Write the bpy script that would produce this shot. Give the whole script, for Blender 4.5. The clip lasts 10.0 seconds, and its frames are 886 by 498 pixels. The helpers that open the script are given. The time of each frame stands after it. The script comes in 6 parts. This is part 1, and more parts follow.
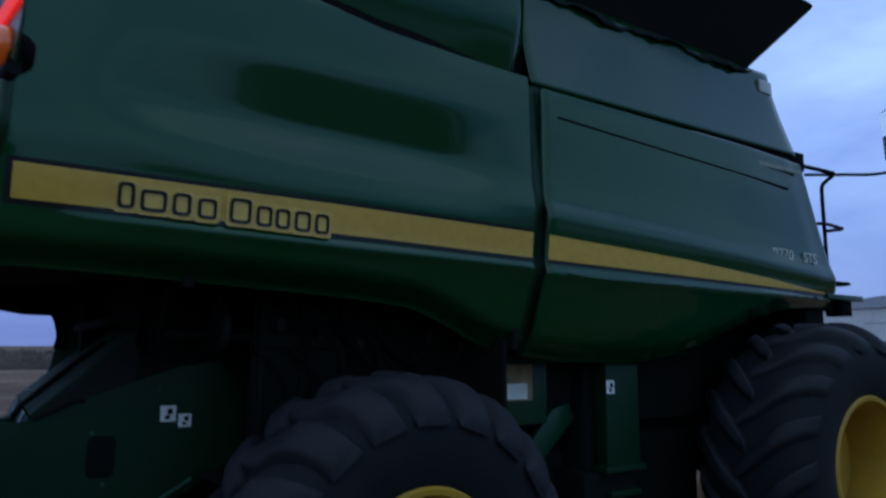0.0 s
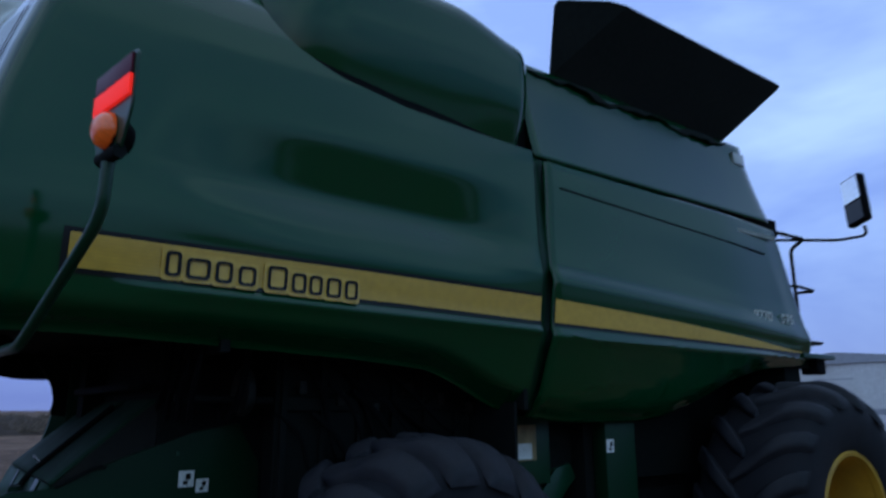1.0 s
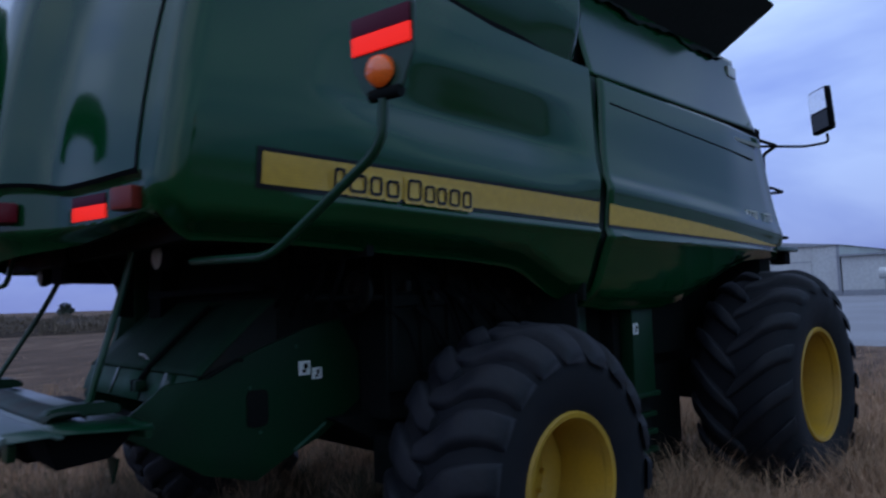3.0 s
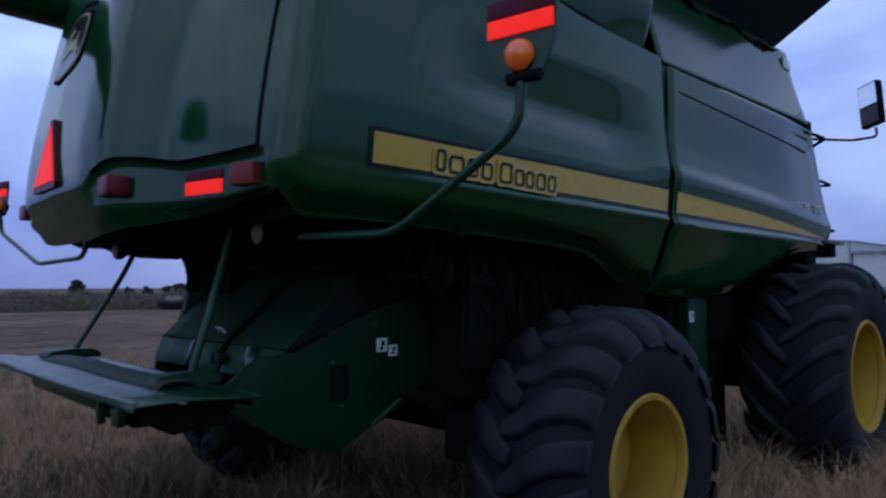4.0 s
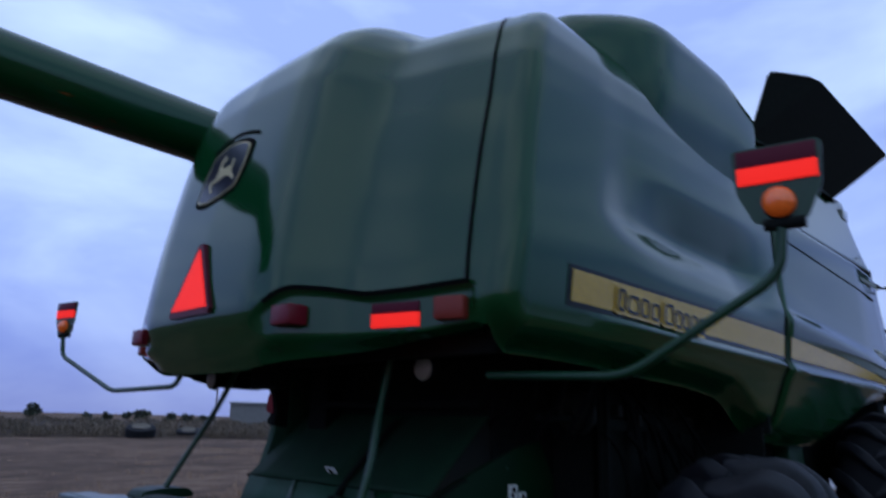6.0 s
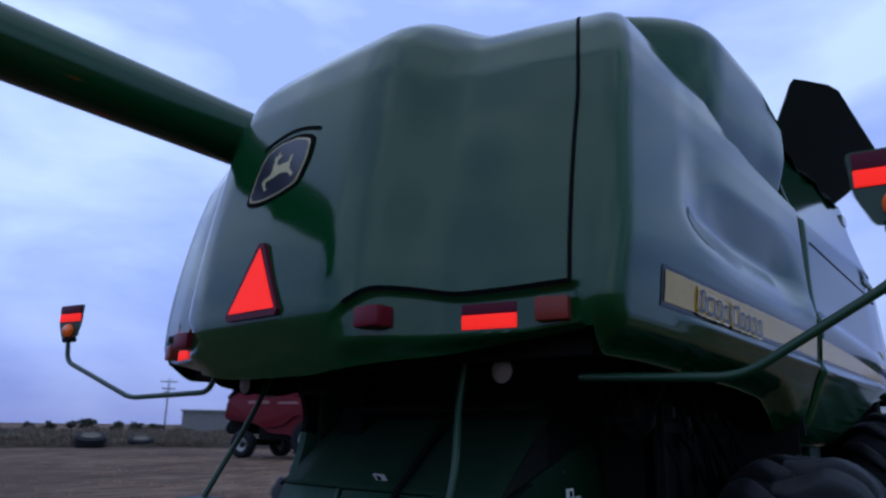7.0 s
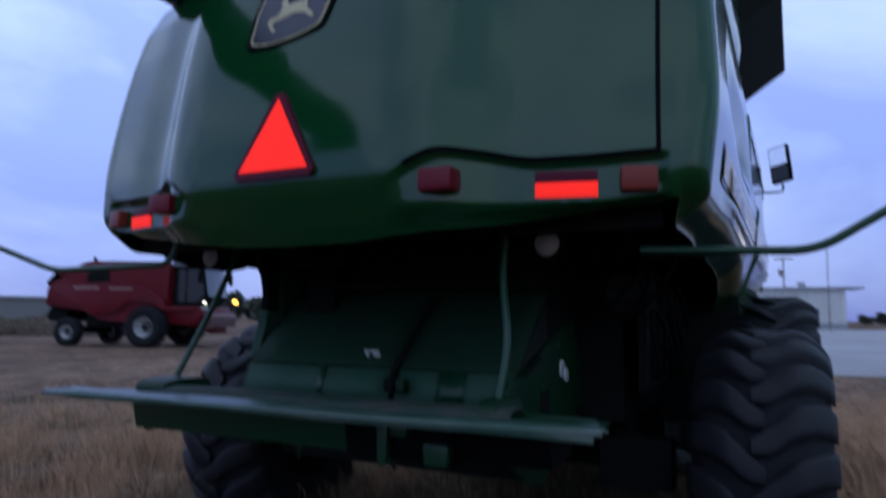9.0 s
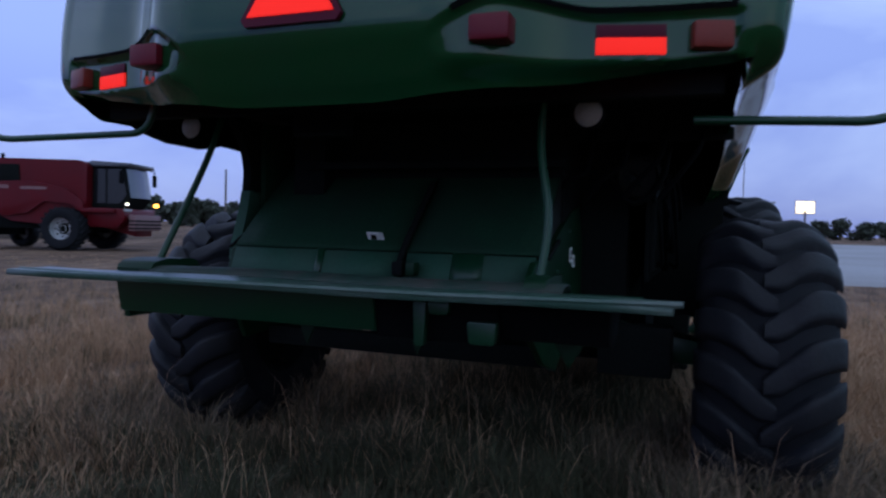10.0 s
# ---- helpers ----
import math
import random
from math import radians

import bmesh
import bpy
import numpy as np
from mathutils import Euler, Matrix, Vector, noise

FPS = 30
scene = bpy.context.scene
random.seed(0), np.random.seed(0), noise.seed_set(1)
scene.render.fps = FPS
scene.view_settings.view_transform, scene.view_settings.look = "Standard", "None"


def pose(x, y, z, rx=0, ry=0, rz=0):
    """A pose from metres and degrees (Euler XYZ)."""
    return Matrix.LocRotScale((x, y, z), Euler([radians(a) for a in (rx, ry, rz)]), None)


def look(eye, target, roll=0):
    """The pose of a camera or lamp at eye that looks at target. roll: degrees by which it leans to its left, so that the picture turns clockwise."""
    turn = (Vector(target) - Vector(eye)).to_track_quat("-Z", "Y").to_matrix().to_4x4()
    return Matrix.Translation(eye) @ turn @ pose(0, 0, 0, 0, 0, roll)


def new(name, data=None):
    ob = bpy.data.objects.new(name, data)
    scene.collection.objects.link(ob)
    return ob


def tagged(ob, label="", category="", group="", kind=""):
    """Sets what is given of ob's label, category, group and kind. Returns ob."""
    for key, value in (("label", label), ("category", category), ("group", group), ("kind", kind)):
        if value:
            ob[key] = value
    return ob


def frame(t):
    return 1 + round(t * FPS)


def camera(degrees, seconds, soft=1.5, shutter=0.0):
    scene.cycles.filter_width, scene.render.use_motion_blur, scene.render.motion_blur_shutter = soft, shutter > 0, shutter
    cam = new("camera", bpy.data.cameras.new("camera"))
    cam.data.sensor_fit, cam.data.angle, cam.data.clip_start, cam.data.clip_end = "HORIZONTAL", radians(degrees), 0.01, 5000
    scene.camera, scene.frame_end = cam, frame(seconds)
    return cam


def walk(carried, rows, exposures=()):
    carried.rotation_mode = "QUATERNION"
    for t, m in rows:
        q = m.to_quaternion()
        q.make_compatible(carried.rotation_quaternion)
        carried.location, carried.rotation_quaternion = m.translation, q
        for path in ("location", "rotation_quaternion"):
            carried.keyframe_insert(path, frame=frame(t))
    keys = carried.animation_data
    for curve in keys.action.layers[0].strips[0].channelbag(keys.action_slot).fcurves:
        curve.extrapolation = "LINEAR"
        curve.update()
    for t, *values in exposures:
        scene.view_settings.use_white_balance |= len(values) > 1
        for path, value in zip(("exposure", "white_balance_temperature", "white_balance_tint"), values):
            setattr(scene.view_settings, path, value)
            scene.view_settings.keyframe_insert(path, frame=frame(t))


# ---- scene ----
cam = camera(65.0, 10.0, soft=2.35, shutter=0.7)
PATH = [
    (0, (-0.01, -4.356, 1.656), (1.072, -2.698, 1.942), 0.3),
    (0.5, (-0.16, -4.32, 1.681), (0.929, -2.684, 2.054), -0.0),
    (1, (-0.343, -4.328, 1.661), (0.819, -2.763, 2.112), -0.3),
    (1.5, (-0.571, -4.1, 1.702), (0.665, -2.615, 2.219), -1.9),
    (2, (-0.77, -4.072, 1.712), (0.473, -2.58, 2.19), -1.8),
    (2.5, (-1.072, -4.086, 1.696), (0.302, -2.653, 1.935), -3.2),
    (4, (-1.671, -3.809, 1.658), (-0.303, -2.354, 1.769), -0.3),
    (4.5, (-1.808, -3.742, 1.638), (-0.443, -2.282, 1.711), 1.0),
    (5, (-2.045, -3.611, 1.621), (-0.608, -2.22, 1.665), 2.1),
    (5.5, (-2.19, -3.436, 1.644), (-0.748, -2.069, 1.873), 2.2),
    (6, (-2.257, -3.128, 1.686), (-0.874, -1.767, 2.17), 1.3),
    (6.2, (-2.295, -3.057, 1.694), (-0.925, -1.691, 2.202), 1.8),
    (7.3, (-2.616, -2.528, 1.658), (-1.093, -1.318, 2.123), 0.1),
    (7.5, (-2.612, -2.431, 1.652), (-1.059, -1.239, 2.061), 0.3),
    (8, (-2.617, -2.173, 1.653), (-1.004, -1.063, 2.061), 0.3),
    (8.5, (-2.697, -1.992, 1.636), (-1.033, -0.948, 2.012), 1.8),
    (9, (-2.89, -1.828, 1.598), (-1.113, -0.932, 1.797), 0.6),
    (9.5, (-2.928, -1.647, 1.512), (-1.093, -0.85, 1.497), 2.2),
    (10, (-2.823, -1.352, 1.454), (-0.952, -0.647, 1.397), 1.4),
]
walk(cam, [(t, look(eye, target, roll)) for t, eye, target, roll in PATH],
     [(0, -0.14, 5900, 2), (1, -0.08, 5950, 3), (2, 0.0, 6150, 6), (2.5, -0.05, 6250, 8), (4.5, -0.03, 6350, 11), (6, 0.03, 6400, 10), (7.5, 0.10, 6350, 11), (9, 0.22, 6400, 11), (10, 0.15, 6500, 10)])

# ---- light ----
world = bpy.data.worlds.new("dusk_sky")
scene.world = world
world.use_nodes = True
wn, wl = world.node_tree.nodes, world.node_tree.links
wn.clear()
SUN_EL, SUN_AZ = 16.0, -130.0


def wnode(kind, **sets):
    n = wn.new(kind)
    for k, v in sets.items():
        n.inputs[k].default_value = v
    return n


sky = wn.new("ShaderNodeTexSky")
sky.sky_type, sky.sun_disc = "NISHITA", False
sky.sun_elevation, sky.sun_rotation = radians(SUN_EL), radians(90 - SUN_AZ)
coord = wn.new("ShaderNodeTexCoord")
sep = wn.new("ShaderNodeSeparateXYZ")
wl.new(coord.outputs["Generated"], sep.inputs[0])
grad = wn.new("ShaderNodeValToRGB")
el = grad.color_ramp.elements
el[0].position, el[0].color = 0.0, (0.196, 0.257, 0.62, 1)
el[1].position, el[1].color = 1.0, (0.46, 0.61, 1.05, 1)
for at, colour in ((0.08, (0.240, 0.330, 0.785, 1)), (0.22, (0.340, 0.475, 0.995, 1)), (0.45, (0.41, 0.565, 1.07, 1))):
    e = el.new(at)
    e.color = colour
wl.new(sep.outputs["Z"], grad.inputs[0])
stretch = wn.new("ShaderNodeMapping")
stretch.inputs["Scale"].default_value = (1.0, 1.0, 2.6)
wl.new(coord.outputs["Generated"], stretch.inputs[0])
cloud = wnode("ShaderNodeTexNoise", Scale=2.3, Detail=5.0, Roughness=0.52, Distortion=0.35)
wl.new(stretch.outputs[0], cloud.inputs["Vector"])
puff = wn.new("ShaderNodeValToRGB")
pe = puff.color_ramp.elements
pe[0].position, pe[0].color = 0.38, (0.86, 0.87, 0.93, 1)
pe[1].position, pe[1].color = 0.64, (1.50, 1.43, 1.14, 1)
wl.new(cloud.outputs["Fac"], puff.inputs[0])
mul = wn.new("ShaderNodeMix")
mul.data_type, mul.blend_type = "RGBA", "MULTIPLY"
mul.inputs[0].default_value = 1.0
wl.new(grad.outputs[0], mul.inputs[6])
wl.new(puff.outputs[0], mul.inputs[7])
# the side away from the sunken sun is hazier and paler
facing = wn.new("ShaderNodeVectorMath")
facing.operation = "DOT_PRODUCT"
facing.inputs[1].default_value = (math.cos(radians(68)), math.sin(radians(68)), 0.25)
wl.new(coord.outputs["Generated"], facing.inputs[0])
haze = wn.new("ShaderNodeMapRange")
haze.inputs["From Min"].default_value, haze.inputs["From Max"].default_value = 0.45, 1.0
haze.inputs["To Min"].default_value, haze.inputs["To Max"].default_value = 1.0, 1.14
wl.new(facing.outputs["Value"], haze.inputs["Value"])
# the southern sky is a deeper blue
south = wn.new("ShaderNodeVectorMath")
south.operation = "DOT_PRODUCT"
south.inputs[1].default_value = (0.05, -1.0, 0.0)
wl.new(coord.outputs["Generated"], south.inputs[0])
deep = wn.new("ShaderNodeMapRange")
deep.inputs["From Min"].default_value, deep.inputs["From Max"].default_value = 0.25, 0.9
wl.new(south.outputs["Value"], deep.inputs["Value"])
tint = wn.new("ShaderNodeMix")
tint.data_type, tint.blend_type = "RGBA", "MULTIPLY"
tint.inputs[7].default_value = (0.64, 0.93, 0.82, 1)
wl.new(deep.outputs[0], tint.inputs[0])
wl.new(mul.outputs[2], tint.inputs[6])
# the western sky keeps some of the day's light
west_sky = wn.new("ShaderNodeVectorMath")
west_sky.operation = "DOT_PRODUCT"
west_sky.inputs[1].default_value = (-1.0, 0.0, 0.15)
wl.new(coord.outputs["Generated"], west_sky.inputs[0])
glow = wn.new("ShaderNodeMapRange")
glow.inputs["From Min"].default_value, glow.inputs["From Max"].default_value = 0.35, 0.95
glow.inputs["To Min"].default_value, glow.inputs["To Max"].default_value = 1.0, 1.10
wl.new(west_sky.outputs["Value"], glow.inputs["Value"])
power = wn.new("ShaderNodeMath")
power.operation = "MULTIPLY"
wl.new(haze.outputs[0], power.inputs[0])
wl.new(glow.outputs[0], power.inputs[1])
bg_cloud = wnode("ShaderNodeBackground", Strength=1.0)
bg_sky = wnode("ShaderNodeBackground", Strength=0.06)
wl.new(tint.outputs[2], bg_cloud.inputs[0])
wl.new(power.outputs[0], bg_cloud.inputs["Strength"])
wl.new(sky.outputs[0], bg_sky.inputs[0])
add = wn.new("ShaderNodeMixShader")
add.inputs[0].default_value = 0.9
wl.new(bg_sky.outputs[0], add.inputs[1])
wl.new(bg_cloud.outputs[0], add.inputs[2])
wout = wn.new("ShaderNodeOutputWorld")
wl.new(add.outputs[0], wout.inputs[0])

sun = new("sun", bpy.data.lights.new("sun", "SUN"))
sun.data.energy, sun.data.angle, sun.data.color = 0.3, radians(140), (0.9, 0.92, 1.0)
sun.matrix_world = look((30 * math.cos(radians(SUN_AZ)), 30 * math.sin(radians(SUN_AZ)), 30 * math.tan(radians(SUN_EL + 25))), (0, 0, 0))

# ---- materials ----


def material(name, colour, rough=0.5, metal=0.0, dust=None, dust_amount=0.0, grain=60.0, spread=0.12, bump=0.0, coat=0.0, blotch=1.6, emit=None, island=0.0, each=0.0, spec=0.5):
    """A painted, rubber or earthy surface: base colour with fine grain, large blotches of dust, and relief."""
    m = bpy.data.materials.new(name)
    m.use_nodes = True
    n, l = m.node_tree.nodes, m.node_tree.links
    b = n["Principled BSDF"]
    b.inputs["Roughness"].default_value, b.inputs["Metallic"].default_value = rough, metal
    b.inputs["Coat Weight"].default_value, b.inputs["Coat Roughness"].default_value = coat, 0.06
    b.inputs["Specular IOR Level"].default_value = spec
    tc = n.new("ShaderNodeTexCoord")
    fine = n.new("ShaderNodeTexNoise")
    fine.inputs["Scale"].default_value, fine.inputs["Detail"].default_value = grain, 4
    large = n.new("ShaderNodeTexNoise")
    large.inputs["Scale"].default_value, large.inputs["Detail"].default_value = blotch, 6
    for t in (fine, large):
        l.new(tc.outputs["Object"], t.inputs["Vector"])
    vary = n.new("ShaderNodeHueSaturation")
    vary.inputs["Color"].default_value = (*colour, 1)
    rng = n.new("ShaderNodeMapRange")
    rng.inputs["From Min"].default_value, rng.inputs["From Max"].default_value = 0.25, 0.75
    rng.inputs["To Min"].default_value, rng.inputs["To Max"].default_value = 1 - spread, 1 + spread
    l.new(fine.outputs["Fac"], rng.inputs["Value"])
    val = rng.outputs[0]
    if island or each:
        src = n.new("ShaderNodeNewGeometry" if island else "ShaderNodeObjectInfo")
        r2 = n.new("ShaderNodeMapRange")
        w = island or each
        r2.inputs["To Min"].default_value, r2.inputs["To Max"].default_value = 1 - w, 1 + w
        l.new(src.outputs["Random Per Island" if island else "Random"], r2.inputs["Value"])
        mm = n.new("ShaderNodeMath")
        mm.operation = "MULTIPLY"
        l.new(val, mm.inputs[0])
        l.new(r2.outputs[0], mm.inputs[1])
        val = mm.outputs[0]
    l.new(val, vary.inputs["Value"])
    out = vary.outputs[0]
    if dust:
        ramp = n.new("ShaderNodeMapRange")
        ramp.inputs["From Min"].default_value, ramp.inputs["From Max"].default_value = 0.42, 0.72
        ramp.inputs["To Max"].default_value = dust_amount
        l.new(large.outputs["Fac"], ramp.inputs["Value"])
        mix = n.new("ShaderNodeMix")
        mix.data_type = "RGBA"
        mix.inputs[7].default_value = (*dust, 1)
        l.new(ramp.outputs[0], mix.inputs[0])
        l.new(out, mix.inputs[6])
        out = mix.outputs[2]
        rr = n.new("ShaderNodeMapRange")
        rr.inputs["To Min"].default_value, rr.inputs["To Max"].default_value = rough * 0.8, min(1, rough * 1.35)
        l.new(large.outputs["Fac"], rr.inputs["Value"])
        l.new(rr.outputs[0], b.inputs["Roughness"])
    l.new(out, b.inputs["Base Color"])
    if bump:
        bp = n.new("ShaderNodeBump")
        bp.inputs["Strength"].default_value, bp.inputs["Distance"].default_value = bump, 0.004
        l.new(fine.outputs["Fac"], bp.inputs["Height"])
        l.new(bp.outputs[0], b.inputs["Normal"])
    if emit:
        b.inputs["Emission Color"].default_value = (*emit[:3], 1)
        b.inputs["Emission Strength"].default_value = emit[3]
    return m


GREEN = material("green_machine_paint", (0.0022, 0.042, 0.0110), 0.085, spec=0.41, dust=(0.0052, 0.039, 0.0165), dust_amount=0.5, grain=140, spread=0.06, blotch=1.1)
GREEN_DULL = material("dusty_green_paint", (0.0035, 0.036, 0.0145), 0.32, spec=0.35, dust=(0.010, 0.028, 0.017), dust_amount=0.45, grain=90, spread=0.12, blotch=3.5)
# real black rubber, and also strips that paint the shade of gaps and grooves
BLACK = material("black_rubber_and_shade", (0.0038, 0.0040, 0.0043), 0.8, spec=0.04)
# black steel, darkened further so its colour carries the shade under the body
BLACK_STEEL = material("shade_darkened_black_steel", (0.0065, 0.0080, 0.0078), 0.8, spec=0.06, dust=(0.016, 0.016, 0.014), dust_amount=0.35, grain=40, spread=0.3, blotch=4)
CANVAS = material("black_tank_flap", (0.014, 0.018, 0.017), 0.75, spec=0.12, dust=(0.030, 0.033, 0.031), dust_amount=0.4, grain=30, spread=0.2, blotch=2)
DECAL = material("yellow_decal_film", (0.53, 0.325, 0.046), 0.13, grain=25, spread=0.10)
INK = material("black_decal_film", (0.010, 0.010, 0.010), 0.18, spec=0.2)
PALE = material("pale_decal_film", (0.55, 0.53, 0.46), 0.55, grain=60, spread=0.1)
PALE_GOLD = material("pale_gold_film", (0.42, 0.36, 0.20), 0.45, grain=60, spread=0.12)
BADGE_BLUE = material("blue_black_film", (0.012, 0.013, 0.026), 0.25, grain=60, spread=0.1)
FADED_DECAL = material("faded_grey_decal", (0.20, 0.21, 0.17), 0.5, grain=40, spread=0.3)
WHITE = material("white_sticker", (0.72, 0.72, 0.70), 0.55, dust=(0.3, 0.28, 0.24), dust_amount=0.5, blotch=20)
RIM = material("yellow_rim_paint", (0.43, 0.245, 0.022), 0.42, spec=0.3, dust=(0.23, 0.145, 0.05), dust_amount=0.5, grain=70, spread=0.1, blotch=3)
RUBBER = material("weathered_tyre_rubber", (0.0062, 0.0070, 0.0098), 0.72, spec=0.2, dust=(0.017, 0.016, 0.017), dust_amount=0.5, grain=120, spread=0.22, bump=0.35, blotch=5)
LUG = material("tyre_lug_rubber", (0.0070, 0.0080, 0.0114), 0.6, spec=0.26, dust=(0.017, 0.016, 0.018), dust_amount=0.7, grain=34, spread=0.32, bump=0.7, blotch=9, each=0.2)
RED_LENS = material("red_lamp_lens", (0.115, 0.005, 0.012), 0.35, spec=0.2, coat=0.05, grain=200, spread=0.2)
AMBER_LENS = material("amber_lamp_lens", (0.62, 0.11, 0.012), 0.28, coat=0.6, grain=180, spread=0.25, emit=(0.62, 0.10, 0.01, 0.12))
AMBER_DULL = material("faded_amber_lens", (0.165, 0.022, 0.014), 0.36, spec=0.2, coat=0.05, grain=160, spread=0.2)
# no lamp: emission stands in for light the red sheeting throws back
FLUOR = material("fluorescent_red_with_glow", (0.95, 0.030, 0.018), 0.5, spec=0.1, grain=300, spread=0.05, emit=(1.0, 0.020, 0.014, 0.6))
DARK_RED = material("dark_red_reflector", (0.080, 0.006, 0.018), 0.4, spec=0.12, grain=300, spread=0.2)
LAMP_GLASS = material("clear_lamp_glass", (0.32, 0.32, 0.30), 0.18, coat=0.8, grain=150, spread=0.2)
STEEL = material("bare_worn_steel", (0.30, 0.30, 0.29), 0.42, metal=0.7, dust=(0.2, 0.17, 0.13), dust_amount=0.5, grain=50, blotch=6)
MIRROR = material("mirror_glass", (0.75, 0.75, 0.77), 0.03, metal=1.0)
RED = material("faded_red_paint", (0.105, 0.0024, 0.0065), 0.4, dust=(0.072, 0.005, 0.009), dust_amount=0.5, grain=30, blotch=0.9, spec=0.22)
GREY_RIM = material("silver_wheel_paint", (0.36, 0.36, 0.37), 0.45, dust=(0.16, 0.14, 0.12), dust_amount=0.6, grain=30)
CAB_GLASS = material("dark_cab_glass", (0.008, 0.010, 0.012), 0.08, spec=0.35)
METAL_WALL = material("white_corrugated_wall", (0.52, 0.52, 0.50), 0.55, dust=(0.36, 0.34, 0.31), dust_amount=0.4, grain=3, blotch=0.3)
ROOF = material("grey_metal_roof", (0.27, 0.28, 0.30), 0.5, grain=2, blotch=0.3)
GREY_SHED = material("weathered_grey_sheet", (0.16, 0.15, 0.15), 0.6, grain=3)
POLE = material("weathered_pole_wood", (0.09, 0.075, 0.065), 0.8, grain=20, spread=0.3)
TRUNK = material("bark", (0.05, 0.04, 0.032), 0.9, grain=14, spread=0.35, bump=0.6)
LEAF = material("dark_tree_foliage", (0.036, 0.044, 0.028), 0.7, island=0.5, grain=3)
BRUSH = material("dry_bank_grass", (0.040, 0.028, 0.021), 0.95, spec=0.1, dust=(0.095, 0.064, 0.044), dust_amount=0.7, grain=3.0, spread=0.35, blotch=0.22)
OLD_LABEL = material("faded_yellow_label", (0.22, 0.16, 0.07), 0.6, grain=12, spread=0.35)
# worn green steel with the grazing sky reflection painted in as a paler colour
SKY_PALED = material("sky_paled_worn_steel", (0.026, 0.066, 0.046), 0.34, dust=(0.115, 0.130, 0.120), dust_amount=0.55, grain=60, spread=0.15, blotch=5)
WORN_DULL = material("faded_green_steel", (0.020, 0.068, 0.042), 0.62, spec=0.2, dust=(0.050, 0.078, 0.058), dust_amount=0.5, grain=60, spread=0.15, blotch=5)
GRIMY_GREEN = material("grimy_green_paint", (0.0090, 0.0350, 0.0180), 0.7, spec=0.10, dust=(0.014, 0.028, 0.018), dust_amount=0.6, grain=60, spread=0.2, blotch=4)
# near-black metal with slightly lighter brown blotches
DARK_METAL = material("dark_blotchy_metal", (0.010, 0.011, 0.010), 0.6, spec=0.15, dust=(0.026, 0.022, 0.017), dust_amount=0.6, grain=50, spread=0.3, blotch=6)
# darker copy of the green paint; in the panel gap it paints the shade
DEEP_GREEN = material("deepened_green_paint", (0.0024, 0.024, 0.0085), 0.45, spec=0.2, dust=(0.007, 0.018, 0.010), dust_amount=0.5, grain=70, spread=0.15, blotch=3)
DUSTY_GREEN = material("straw_dusted_green_paint", (0.012, 0.030, 0.021), 0.6, spec=0.25, dust=(0.045, 0.038, 0.032), dust_amount=0.8, grain=60, spread=0.2, blotch=6)
DUSTY_GLASS = material("dusty_lamp_glass", (0.20, 0.175, 0.14), 0.4, spec=0.25, dust=(0.11, 0.095, 0.075), dust_amount=0.7, grain=80, blotch=20)
SIGN = material("lit_sign_face", (0.8, 0.75, 0.6), 0.5, emit=(1.0, 0.82, 0.55, 1.5))
SODIUM = material("orange_lamp_glow", (0.9, 0.5, 0.1), 0.5, emit=(1.0, 0.42, 0.05, 6.0))
TYRE_DISC = material("rusty_dull_disc", (0.10, 0.080, 0.055), 0.8, grain=12, spread=0.3)
CAR_DARK = material("dark_car_paint", (0.03, 0.032, 0.04), 0.35, coat=0.6)


